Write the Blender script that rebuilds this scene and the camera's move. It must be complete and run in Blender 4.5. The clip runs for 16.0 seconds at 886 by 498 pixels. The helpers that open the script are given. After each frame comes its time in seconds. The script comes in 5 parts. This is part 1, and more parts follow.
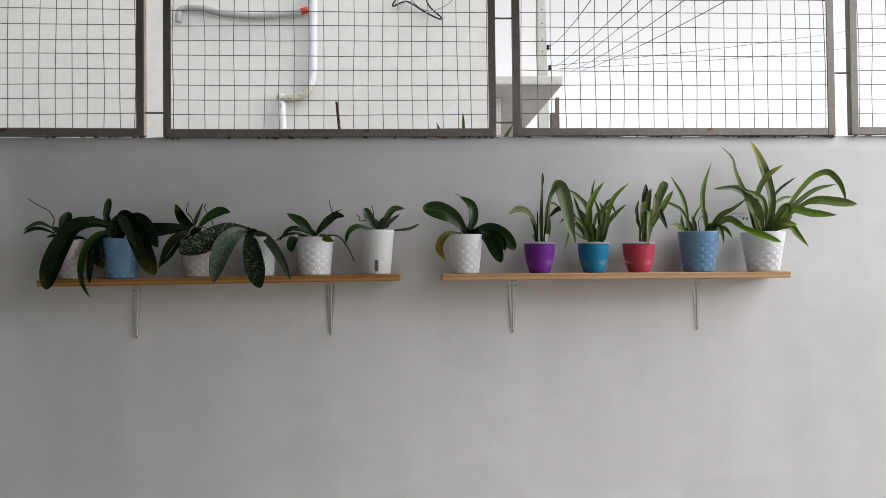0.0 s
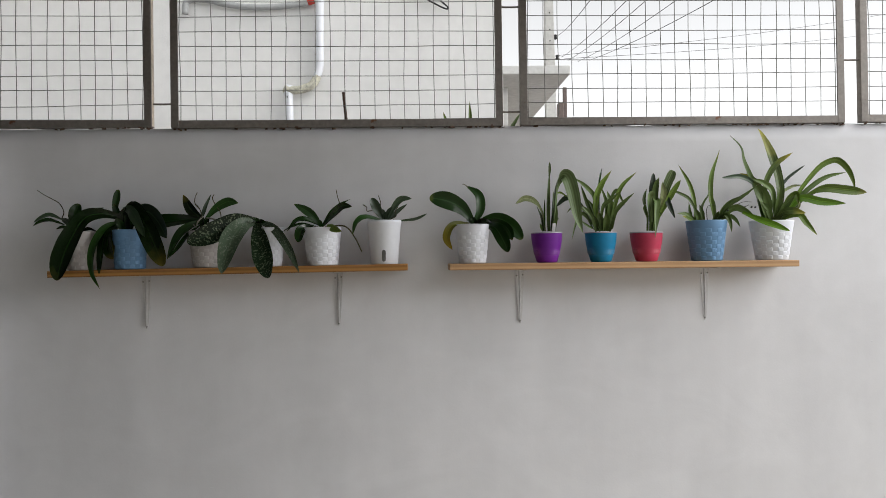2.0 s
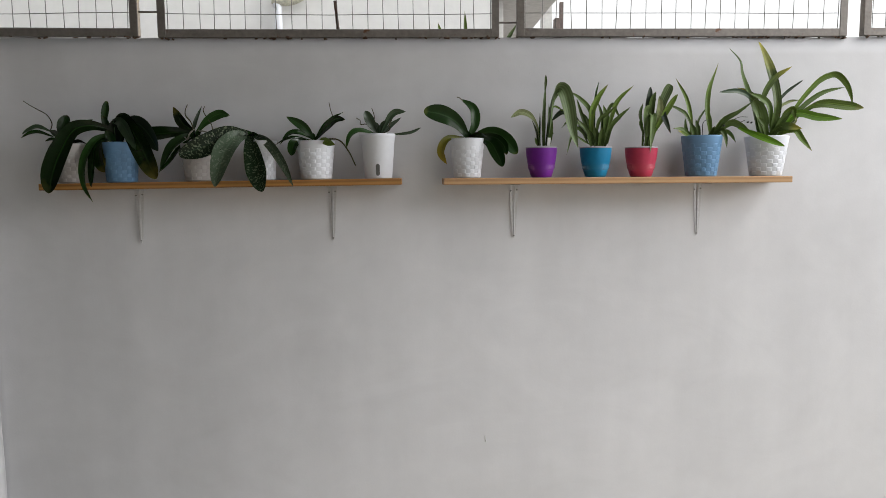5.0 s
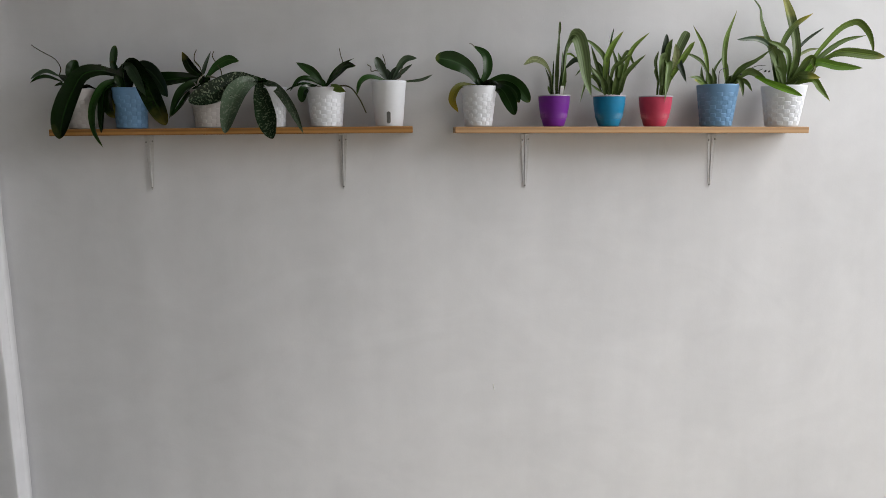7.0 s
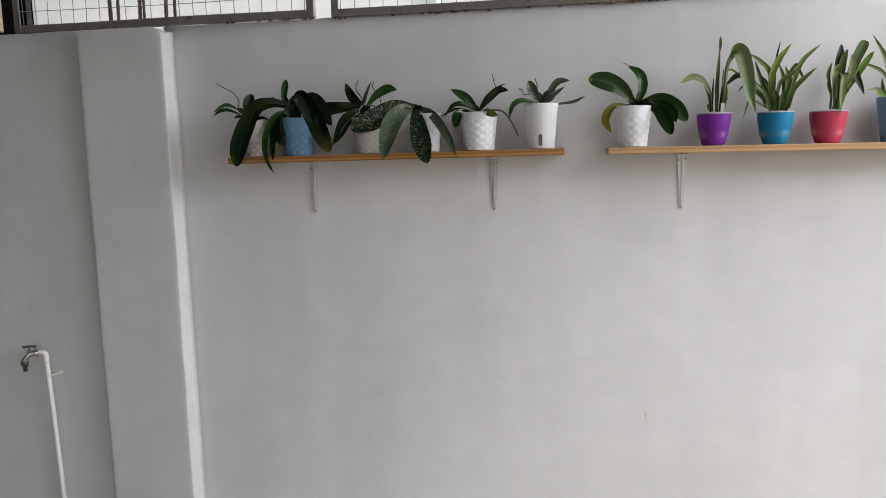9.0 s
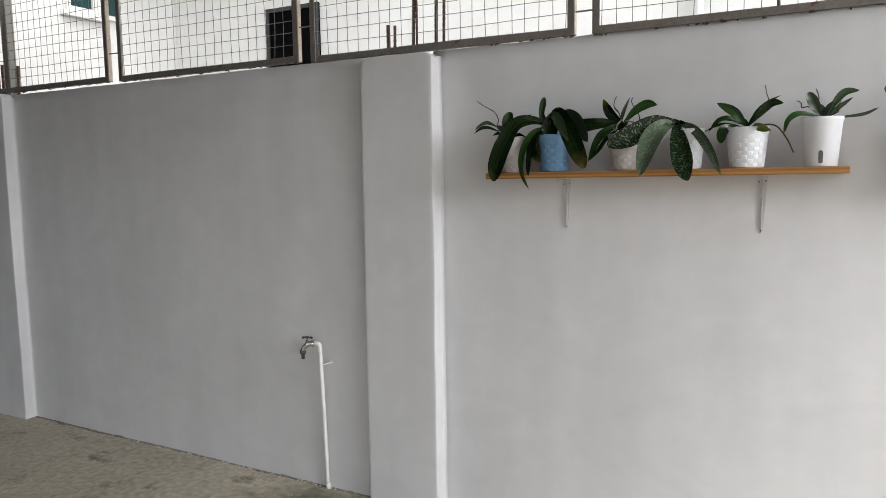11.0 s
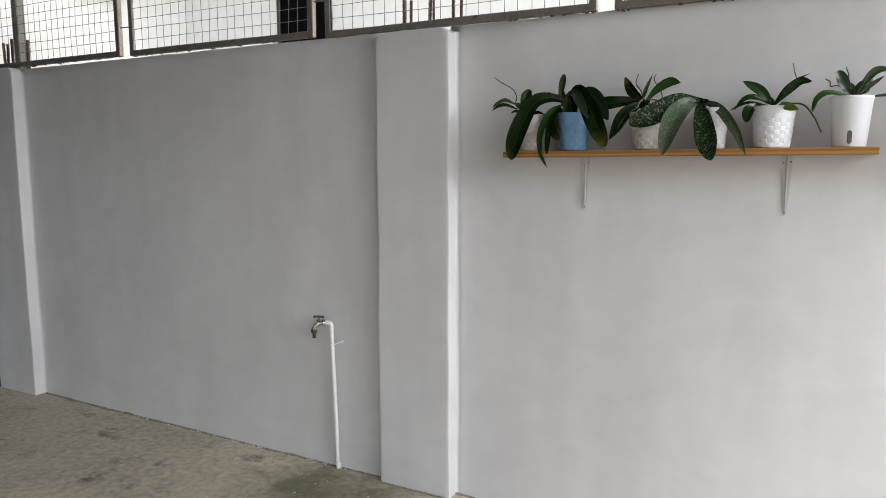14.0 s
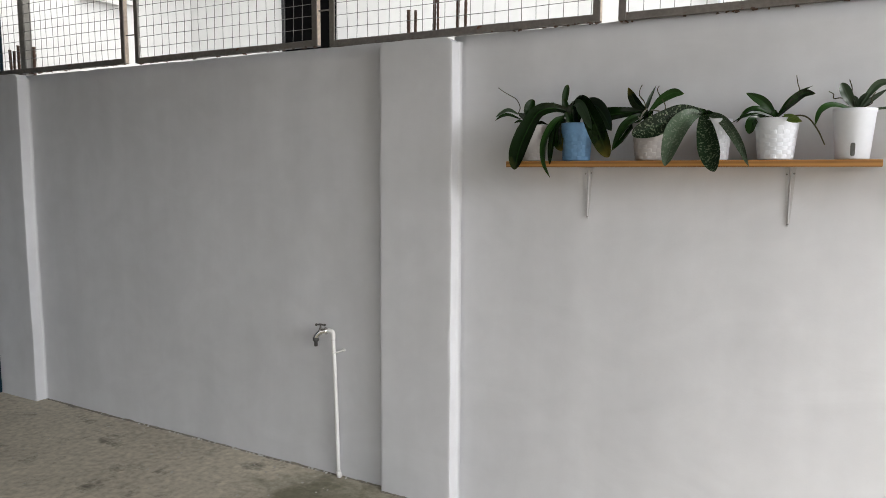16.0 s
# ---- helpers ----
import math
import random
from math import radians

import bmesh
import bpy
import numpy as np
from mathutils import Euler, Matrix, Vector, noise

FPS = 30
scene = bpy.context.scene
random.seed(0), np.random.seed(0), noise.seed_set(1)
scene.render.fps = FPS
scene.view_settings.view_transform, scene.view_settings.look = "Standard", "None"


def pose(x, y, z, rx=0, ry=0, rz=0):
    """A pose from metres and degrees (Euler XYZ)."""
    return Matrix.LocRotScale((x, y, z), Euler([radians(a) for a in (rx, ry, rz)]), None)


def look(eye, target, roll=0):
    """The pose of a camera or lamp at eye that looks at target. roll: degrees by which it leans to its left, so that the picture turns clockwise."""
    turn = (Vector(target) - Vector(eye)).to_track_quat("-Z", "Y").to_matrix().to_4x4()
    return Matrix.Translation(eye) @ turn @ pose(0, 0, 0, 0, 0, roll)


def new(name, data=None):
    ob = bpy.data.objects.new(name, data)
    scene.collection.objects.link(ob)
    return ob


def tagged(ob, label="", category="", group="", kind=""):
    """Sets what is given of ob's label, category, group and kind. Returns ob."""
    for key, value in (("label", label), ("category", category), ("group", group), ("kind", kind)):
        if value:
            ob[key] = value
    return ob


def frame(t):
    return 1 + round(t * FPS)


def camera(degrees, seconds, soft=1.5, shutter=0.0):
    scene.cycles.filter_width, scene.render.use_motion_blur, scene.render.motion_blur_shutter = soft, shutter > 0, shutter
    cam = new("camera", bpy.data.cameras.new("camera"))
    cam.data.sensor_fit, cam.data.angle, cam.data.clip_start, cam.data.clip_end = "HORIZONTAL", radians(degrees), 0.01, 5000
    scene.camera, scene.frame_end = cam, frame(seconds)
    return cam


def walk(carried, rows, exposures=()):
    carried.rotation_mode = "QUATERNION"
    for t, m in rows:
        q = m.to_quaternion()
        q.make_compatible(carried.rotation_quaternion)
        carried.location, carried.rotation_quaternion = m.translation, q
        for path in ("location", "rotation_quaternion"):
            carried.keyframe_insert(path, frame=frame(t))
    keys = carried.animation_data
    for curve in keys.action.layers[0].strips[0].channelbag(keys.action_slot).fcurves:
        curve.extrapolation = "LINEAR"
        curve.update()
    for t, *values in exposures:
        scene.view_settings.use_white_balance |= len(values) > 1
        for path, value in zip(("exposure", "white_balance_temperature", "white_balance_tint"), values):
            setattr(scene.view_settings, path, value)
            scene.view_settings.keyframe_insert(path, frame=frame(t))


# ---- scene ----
cam = camera(63.6, 16.0, soft=0.85)
PATH = [
    (0, (-0.102, -0.588, 1.52), (-0.007, 1.409, 1.558), -0.6),
    (0.5, (-0.099, -0.589, 1.516), (-0.009, 1.409, 1.559), -0.6),
    (1, (-0.102, -0.587, 1.517), (-0.017, 1.411, 1.552), -0.7),
    (1.5, (-0.098, -0.587, 1.519), (-0.022, 1.412, 1.538), -0.9),
    (2, (-0.1, -0.591, 1.515), (-0.027, 1.408, 1.529), -0.8),
    (2.5, (-0.106, -0.585, 1.515), (-0.028, 1.414, 1.514), -0.3),
    (3, (-0.11, -0.583, 1.517), (-0.025, 1.415, 1.481), -0.4),
    (3.5, (-0.109, -0.586, 1.523), (-0.013, 1.41, 1.439), -0.4),
    (4, (-0.116, -0.593, 1.513), (-0.011, 1.401, 1.393), -0.3),
    (4.5, (-0.108, -0.596, 1.499), (-0.011, 1.395, 1.341), -0.5),
    (7, (-0.116, -0.598, 1.465), (-0.048, 1.374, 1.14), -0.2),
    (7.5, (-0.14, -0.596, 1.467), (-0.103, 1.377, 1.145), -0.2),
    (8, (-0.145, -0.6, 1.464), (-0.175, 1.377, 1.164), -0.2),
    (8.5, (-0.144, -0.608, 1.459), (-0.262, 1.37, 1.186), -0.6),
    (9, (-0.156, -0.613, 1.468), (-0.473, 1.344, 1.208), -1.3),
    (9.5, (-0.182, -0.626, 1.468), (-0.758, 1.275, 1.238), -2.0),
    (10, (-0.185, -0.614, 1.477), (-0.946, 1.223, 1.267), -2.3),
    (10.2, (-0.179, -0.621, 1.479), (-1.003, 1.19, 1.272), -2.0),
    (12.5, (-0.238, -0.644, 1.46), (-1.223, 1.084, 1.246), -0.3),
    (13, (-0.239, -0.638, 1.454), (-1.22, 1.09, 1.231), -0.1),
    (13.5, (-0.244, -0.631, 1.456), (-1.211, 1.104, 1.216), -0.1),
    (14, (-0.245, -0.625, 1.45), (-1.195, 1.116, 1.199), -0.1),
    (14.5, (-0.248, -0.623, 1.448), (-1.191, 1.123, 1.194), 0.1),
    (15, (-0.248, -0.626, 1.447), (-1.195, 1.119, 1.204), 0.2),
    (15.5, (-0.243, -0.622, 1.446), (-1.199, 1.119, 1.214), 0.2),
    (16, (-0.245, -0.625, 1.453), (-1.203, 1.116, 1.225), 0.3),
]
walk(cam, [(t, look(eye, target, roll)) for t, eye, target, roll in PATH], exposures=((0, 0.5), (4.7, 0.58), (7, 0.68), (8.5, 0.82), (10.2, 1.16), (12.5, 1.29), (16, 1.29)))

# ---- light ----
world = bpy.data.worlds.new("overcast_sky")
scene.world = world
world.use_nodes = True
wn, wl = world.node_tree.nodes, world.node_tree.links
sky = wn.new("ShaderNodeTexSky")
sky.sky_type, sky.sun_disc, sky.dust_density = "NISHITA", False, 0.6
sky.sun_elevation, sky.sun_rotation = radians(51), radians(117)
pale = wn.new("ShaderNodeHueSaturation")
pale.inputs["Saturation"].default_value = 0.05
wl.new(sky.outputs[0], pale.inputs["Color"])
wl.new(pale.outputs[0], wn["Background"].inputs["Color"])
wn["Background"].inputs["Strength"].default_value = 0.15
sun = new("sun", bpy.data.lights.new("sun", "SUN"))
sun.data.energy, sun.data.angle, sun.data.color = 0.6, radians(25), (1.0, 0.96, 0.9)
sun.matrix_world = look((5, -2.5, 7), (0, 0, 0))
# the open side of the yard, east: sky light comes in low through it
side = new("east_opening_light", bpy.data.lights.new("east_opening_light", "AREA"))
side.data.shape, side.data.size, side.data.size_y = "RECTANGLE", 3.6, 2.0
side.data.energy, side.data.color = 215, (1.0, 0.99, 0.985)
side.matrix_world = look((8.0, -0.1, 3.2), (-1.6, 1.7, 1.0))
# the part of the yard with no roof: sky light comes down through it
above = new("open_roof_light", bpy.data.lights.new("open_roof_light", "AREA"))
above.data.shape, above.data.size, above.data.size_y = "RECTANGLE", 4.4, 3.4
above.data.energy, above.data.color = 62, (1.0, 0.99, 0.985)
above.matrix_world = look((4.5, -2.5, 4.5), (-0.2, 2.0, 1.0))

# ---- materials ----


def mat(name, color, rough=0.6, metal=0.0, var=0.12, scale=6.0, fine=60.0, bump=0.15, bump_scale=80.0, dist=0.002, spec=0.5, coat=0.0, trans=0.0):
    """A procedural surface: two scales of colour variation, uneven gloss and fine relief."""
    m = bpy.data.materials.new(name)
    m.use_nodes = True
    n, l = m.node_tree.nodes, m.node_tree.links
    b = n["Principled BSDF"]
    tc = n.new("ShaderNodeTexCoord")
    big, small = n.new("ShaderNodeTexNoise"), n.new("ShaderNodeTexNoise")
    big.inputs["Scale"].default_value, small.inputs["Scale"].default_value = scale, fine
    big.inputs["Detail"].default_value = 5
    l.new(tc.outputs["Object"], big.inputs["Vector"])
    l.new(tc.outputs["Object"], small.inputs["Vector"])
    add = n.new("ShaderNodeMath")
    add.operation = "ADD"
    l.new(big.outputs[0], add.inputs[0])
    l.new(small.outputs[0], add.inputs[1])
    rng = n.new("ShaderNodeMapRange")
    rng.inputs["From Min"].default_value, rng.inputs["From Max"].default_value = 0.6, 1.4
    rng.inputs["To Min"].default_value, rng.inputs["To Max"].default_value = 1 - var, 1 + var
    l.new(add.outputs[0], rng.inputs["Value"])
    mul = n.new("ShaderNodeMix")
    mul.data_type, mul.blend_type = "RGBA", "MULTIPLY"
    mul.inputs[0].default_value = 1.0
    mul.inputs[6].default_value = (*color, 1)
    l.new(rng.outputs[0], mul.inputs[7])
    l.new(mul.outputs[2], b.inputs["Base Color"])
    rr = n.new("ShaderNodeMapRange")
    rr.inputs["To Min"].default_value, rr.inputs["To Max"].default_value = max(0.03, rough - 0.1), min(1, rough + 0.1)
    l.new(big.outputs[0], rr.inputs["Value"])
    l.new(rr.outputs[0], b.inputs["Roughness"])
    b.inputs["Metallic"].default_value = metal
    b.inputs["Specular IOR Level"].default_value = spec
    b.inputs["Coat Weight"].default_value = coat
    b.inputs["Transmission Weight"].default_value = trans
    if bump > 0:
        rel = n.new("ShaderNodeTexNoise")
        rel.inputs["Scale"].default_value, rel.inputs["Detail"].default_value = bump_scale, 6
        l.new(tc.outputs["Object"], rel.inputs["Vector"])
        bm_ = n.new("ShaderNodeBump")
        bm_.inputs["Strength"].default_value, bm_.inputs["Distance"].default_value = bump, dist
        l.new(rel.outputs[0], bm_.inputs["Height"])
        l.new(bm_.outputs[0], b.inputs["Normal"])
    return m


def nodes_of(m):
    return m.node_tree.nodes, m.node_tree.links, m.node_tree.nodes["Principled BSDF"]


def wall_paint():
    """Light grey emulsion over trowelled render: roller texture, broad trowel waves, faint vertical streaks and scuffs."""
    m = mat("grey_wall_paint", (0.656, 0.663, 0.692), 0.58, var=0.045, scale=1.6, fine=9.0, bump=0.25, bump_scale=140, dist=0.0012, spec=0.35)
    n, l, b = nodes_of(m)
    old = b.inputs["Base Color"].links[0].from_socket
    tc, mp, ns = n.new("ShaderNodeTexCoord"), n.new("ShaderNodeMapping"), n.new("ShaderNodeTexNoise")
    mp.inputs["Scale"].default_value = (5.0, 5.0, 0.7)
    ns.inputs["Scale"].default_value, ns.inputs["Detail"].default_value = 1.0, 4
    l.new(tc.outputs["Object"], mp.inputs["Vector"])
    l.new(mp.outputs[0], ns.inputs["Vector"])
    rng = n.new("ShaderNodeMapRange")
    rng.inputs["From Min"].default_value, rng.inputs["From Max"].default_value = 0.3, 0.7
    rng.inputs["To Min"].default_value, rng.inputs["To Max"].default_value = 0.95, 1.04
    l.new(ns.outputs[0], rng.inputs["Value"])
    mul = n.new("ShaderNodeMix")
    mul.data_type, mul.blend_type = "RGBA", "MULTIPLY"
    mul.inputs[0].default_value = 1.0
    l.new(old, mul.inputs[6])
    l.new(rng.outputs[0], mul.inputs[7])
    l.new(mul.outputs[2], b.inputs["Base Color"])
    mp2, tr, rg2, mul2 = n.new("ShaderNodeMapping"), n.new("ShaderNodeTexNoise"), n.new("ShaderNodeMapRange"), n.new("ShaderNodeMix")
    mp2.inputs["Rotation"].default_value, mp2.inputs["Scale"].default_value = (0, 0.5, 0), (2.2, 2.2, 3.4)
    tr.inputs["Scale"].default_value, tr.inputs["Detail"].default_value, tr.inputs["Roughness"].default_value, tr.inputs["Distortion"].default_value = 1.0, 7, 0.62, 1.6
    l.new(tc.outputs["Object"], mp2.inputs["Vector"])
    l.new(mp2.outputs[0], tr.inputs["Vector"])
    rg2.inputs["From Min"].default_value, rg2.inputs["From Max"].default_value = 0.34, 0.66
    rg2.inputs["To Min"].default_value, rg2.inputs["To Max"].default_value = 0.968, 1.022
    l.new(tr.outputs[0], rg2.inputs["Value"])
    mul2.data_type, mul2.blend_type = "RGBA", "MULTIPLY"
    mul2.inputs[0].default_value = 1.0
    l.new(mul.outputs[2], mul2.inputs[6])
    l.new(rg2.outputs[0], mul2.inputs[7])
    l.new(mul2.outputs[2], b.inputs["Base Color"])
    bump = [k for k in n if k.bl_idname == "ShaderNodeBump"][0]
    wav = n.new("ShaderNodeTexNoise")
    wav.inputs["Scale"].default_value, wav.inputs["Detail"].default_value = 2.2, 2
    l.new(tc.outputs["Object"], wav.inputs["Vector"])
    b2 = n.new("ShaderNodeBump")
    b2.inputs["Strength"].default_value, b2.inputs["Distance"].default_value = 0.35, 0.03
    l.new(wav.outputs[0], b2.inputs["Height"])
    l.new(b2.outputs[0], bump.inputs["Normal"])
    return m


def concrete_floor():
    m = mat("stained_concrete", (0.52, 0.474, 0.385), 0.8, var=0.38, scale=1.7, fine=30, bump=0.28, bump_scale=45, dist=0.004, spec=0.3)
    n, l, b = nodes_of(m)
    old = b.inputs["Base Color"].links[0].from_socket
    tc, ns = n.new("ShaderNodeTexCoord"), n.new("ShaderNodeTexNoise")
    ns.inputs["Scale"].default_value, ns.inputs["Detail"].default_value, ns.inputs["Roughness"].default_value = 5.5, 10, 0.72
    l.new(tc.outputs["Object"], ns.inputs["Vector"])
    rng = n.new("ShaderNodeMapRange")
    rng.inputs["From Min"].default_value, rng.inputs["From Max"].default_value = 0.55, 0.68
    rng.inputs["To Max"].default_value = 0.85
    l.new(ns.outputs[0], rng.inputs["Value"])
    mix = n.new("ShaderNodeMix")
    mix.data_type = "RGBA"
    l.new(rng.outputs[0], mix.inputs[0])
    l.new(old, mix.inputs[6])
    mix.inputs[7].default_value = (0.12, 0.11, 0.085, 1)
    # mossy damp patch by the riser pipe, ragged with the same noise
    far = n.new("ShaderNodeVectorMath")
    far.operation = "DISTANCE"
    far.inputs[1].default_value = (-2.12, 1.72, 0)
    l.new(tc.outputs["Object"], far.inputs[0])
    rag = n.new("ShaderNodeMath")
    rag.operation = "MULTIPLY_ADD"
    l.new(ns.outputs[0], rag.inputs[0])
    rag.inputs[1].default_value = 1.5
    l.new(far.outputs["Value"], rag.inputs[2])
    pr = n.new("ShaderNodeMapRange")
    pr.inputs["From Min"].default_value, pr.inputs["From Max"].default_value = 1.25, 0.8
    pr.inputs["To Max"].default_value = 0.72
    l.new(rag.outputs[0], pr.inputs["Value"])
    moss = n.new("ShaderNodeMix")
    moss.data_type = "RGBA"
    l.new(pr.outputs[0], moss.inputs[0])
    l.new(mix.outputs[2], moss.inputs[6])
    moss.inputs[7].default_value = (0.085, 0.088, 0.045, 1)
    l.new(moss.outputs[2], b.inputs["Base Color"])
    return m


def pine(name, dark, light):
    """Planed pine: long grain along x, with growth-ring bands."""
    m = mat(name, dark, 0.5, var=0.1, scale=8, fine=60, bump=0.15, bump_scale=120, dist=0.001)
    n, l, b = nodes_of(m)
    tc, mp, wv, ns = n.new("ShaderNodeTexCoord"), n.new("ShaderNodeMapping"), n.new("ShaderNodeTexWave"), n.new("ShaderNodeTexNoise")
    mp.inputs["Scale"].default_value = (0.8, 9.0, 26.0)
    l.new(tc.outputs["Object"], mp.inputs["Vector"])
    wv.wave_type, wv.bands_direction = "BANDS", "Z"
    wv.inputs["Scale"].default_value, wv.inputs["Distortion"].default_value, wv.inputs["Detail"].default_value = 0.9, 5.0, 3
    ns.inputs["Scale"].default_value, ns.inputs["Detail"].default_value = 3.0, 6
    l.new(mp.outputs[0], wv.inputs["Vector"])
    l.new(mp.outputs[0], ns.inputs["Vector"])
    mx = n.new("ShaderNodeMath")
    mx.operation = "MULTIPLY"
    l.new(wv.outputs[1], mx.inputs[0])
    l.new(ns.outputs[0], mx.inputs[1])
    mix = n.new("ShaderNodeMix")
    mix.data_type = "RGBA"
    mix.inputs[6].default_value, mix.inputs[7].default_value = (*light, 1), (*dark, 1)
    sc = n.new("ShaderNodeMath")
    sc.operation = "MULTIPLY"
    sc.inputs[1].default_value = 1.6
    sc.use_clamp = True
    l.new(mx.outputs[0], sc.inputs[0])
    l.new(sc.outputs[0], mix.inputs[0])
    l.new(mix.outputs[2], b.inputs["Base Color"])
    return m


def leaf_mat(name, base, tip=None, speck=None, stripe=0.0, rough=0.38, thin=0.14, spec=0.28):
    """Leaf skin: midrib and lengthwise veins from the leaf's own u and v, blotches, a paler or yellowed tip, mottled pattern."""
    m = bpy.data.materials.new(name)
    m.use_nodes = True
    n, l = m.node_tree.nodes, m.node_tree.links
    b = n["Principled BSDF"]
    uv, sep, tc = n.new("ShaderNodeUVMap"), n.new("ShaderNodeSeparateXYZ"), n.new("ShaderNodeTexCoord")
    l.new(uv.outputs[0], sep.inputs[0])
    ns = n.new("ShaderNodeTexNoise")
    ns.inputs["Scale"].default_value, ns.inputs["Detail"].default_value = 28, 5
    l.new(tc.outputs["Object"], ns.inputs["Vector"])
    rnd = n.new("ShaderNodeObjectInfo")
    val = n.new("ShaderNodeMath")
    val.operation = "MULTIPLY_ADD"
    l.new(rnd.outputs["Random"], val.inputs[0])
    val.inputs[1].default_value, val.inputs[2].default_value = 0.75, 0.3
    v2 = n.new("ShaderNodeMath")
    v2.operation = "MULTIPLY_ADD"
    l.new(ns.outputs[0], v2.inputs[0])
    v2.inputs[1].default_value = 0.6
    l.new(val.outputs[0], v2.inputs[2])
    col = n.new("ShaderNodeMix")
    col.data_type, col.blend_type = "RGBA", "MULTIPLY"
    col.inputs[0].default_value = 1
    col.inputs[6].default_value = (*base, 1)
    l.new(v2.outputs[0], col.inputs[7])
    out = col.outputs[2]

    def blend(fac, color):
        nonlocal out
        k = n.new("ShaderNodeMix")
        k.data_type = "RGBA"
        l.new(fac, k.inputs[0])
        l.new(out, k.inputs[6])
        k.inputs[7].default_value = (*color, 1)
        out = k.outputs[2]

    # midrib: a thin paler line at u = 0.5
    off = n.new("ShaderNodeMath")
    off.operation = "COMPARE"
    l.new(sep.outputs[0], off.inputs[0])
    off.inputs[1].default_value, off.inputs[2].default_value = 0.5, 0.035
    soft = n.new("ShaderNodeMath")
    soft.operation = "MULTIPLY"
    l.new(off.outputs[0], soft.inputs[0])
    soft.inputs[1].default_value = 0.55
    blend(soft.outputs[0], tuple(min(1, c * 1.9 + 0.01) for c in base))
    if stripe:
        mp, wv = n.new("ShaderNodeMapping"), n.new("ShaderNodeTexWave")
        l.new(uv.outputs[0], mp.inputs["Vector"])
        wv.inputs["Scale"].default_value, wv.inputs["Distortion"].default_value = 1.7, 0.6
        wv.bands_direction = "X"
        l.new(mp.outputs[0], wv.inputs["Vector"])
        k = n.new("ShaderNodeMath")
        k.operation = "MULTIPLY"
        l.new(wv.outputs[1], k.inputs[0])
        k.inputs[1].default_value = stripe
        blend(k.outputs[0], tuple(min(1, c * 2.0 + 0.03) for c in base))
    if tip:
        r = n.new("ShaderNodeMapRange")
        r.inputs["From Min"].default_value, r.inputs["From Max"].default_value = tip[0], 1.02
        wob = n.new("ShaderNodeMath")
        wob.operation = "MULTIPLY_ADD"
        l.new(ns.outputs[0], wob.inputs[0])
        wob.inputs[1].default_value = 0.35
        l.new(sep.outputs[1], wob.inputs[2])
        sub = n.new("ShaderNodeMath")
        sub.operation = "SUBTRACT"
        l.new(wob.outputs[0], sub.inputs[0])
        sub.inputs[1].default_value = 0.17
        l.new(sub.outputs[0], r.inputs["Value"])
        blend(r.outputs[0], tip[1])
    if speck:
        mp, vo = n.new("ShaderNodeMapping"), n.new("ShaderNodeTexNoise")
        mp.inputs["Scale"].default_value = (7.0, 36.0, 1)
        l.new(uv.outputs[0], mp.inputs["Vector"])
        vo.inputs["Scale"].default_value, vo.inputs["Detail"].default_value, vo.inputs["Distortion"].default_value = 1.0, 3, 0.5
        l.new(mp.outputs[0], vo.inputs["Vector"])
        r = n.new("ShaderNodeMapRange")
        r.inputs["From Min"].default_value, r.inputs["From Max"].default_value = 0.545, 0.61
        r.inputs["To Max"].default_value = 0.65
        l.new(vo.outputs[0], r.inputs["Value"])
        blend(r.outputs[0], speck)
    l.new(out, b.inputs["Base Color"])
    b.inputs["Roughness"].default_value = rough
    b.inputs["Specular IOR Level"].default_value = spec
    bp = n.new("ShaderNodeBump")
    bp.inputs["Strength"].default_value, bp.inputs["Distance"].default_value = 0.2, 0.001
    l.new(ns.outputs[0], bp.inputs["Height"])
    l.new(bp.outputs[0], b.inputs["Normal"])
    tr, mx = n.new("ShaderNodeBsdfTranslucent"), n.new("ShaderNodeMixShader")
    l.new(out, tr.inputs["Color"])
    mx.inputs[0].default_value = thin
    l.new(b.outputs[0], mx.inputs[1])
    l.new(tr.outputs[0], mx.inputs[2])
    l.new(mx.outputs[0], n["Material Output"].inputs[0])
    return m


PAINT = wall_paint()
FLOOR = concrete_floor()
# dark so that the unseen slab and walls bounce less light
DIM_SURROUND = mat("dim_unseen_surround", (0.26, 0.255, 0.25), 0.85, var=0.1)
BLUE_STEEL = mat("dark_blue_gate_paint", (0.006, 0.024, 0.04), 0.6, spec=0.2, var=0.2, scale=3, fine=30, bump=0.2)
RENDER_WHITE = mat("white_render", (0.70, 0.70, 0.685), 0.85, var=0.06, scale=0.8, fine=12, bump=0.4, bump_scale=60, dist=0.004)
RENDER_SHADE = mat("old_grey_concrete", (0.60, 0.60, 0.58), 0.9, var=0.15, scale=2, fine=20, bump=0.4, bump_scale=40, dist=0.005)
IRON = mat("painted_angle_iron", (0.20, 0.183, 0.168), 0.5, metal=0.3, var=0.25, scale=9, fine=70, bump=0.3, bump_scale=200, dist=0.001)
n_, l_, b_ = nodes_of(IRON)
old_ = b_.inputs["Base Color"].links[0].from_socket
tc_, ns_, mr_, mx_ = n_.new("ShaderNodeTexCoord"), n_.new("ShaderNodeTexNoise"), n_.new("ShaderNodeMapRange"), n_.new("ShaderNodeMix")
ns_.inputs["Scale"].default_value, ns_.inputs["Detail"].default_value, ns_.inputs["Roughness"].default_value = 13, 9, 0.75
mr_.inputs["From Min"].default_value, mr_.inputs["From Max"].default_value = 0.60, 0.66
mx_.data_type = "RGBA"
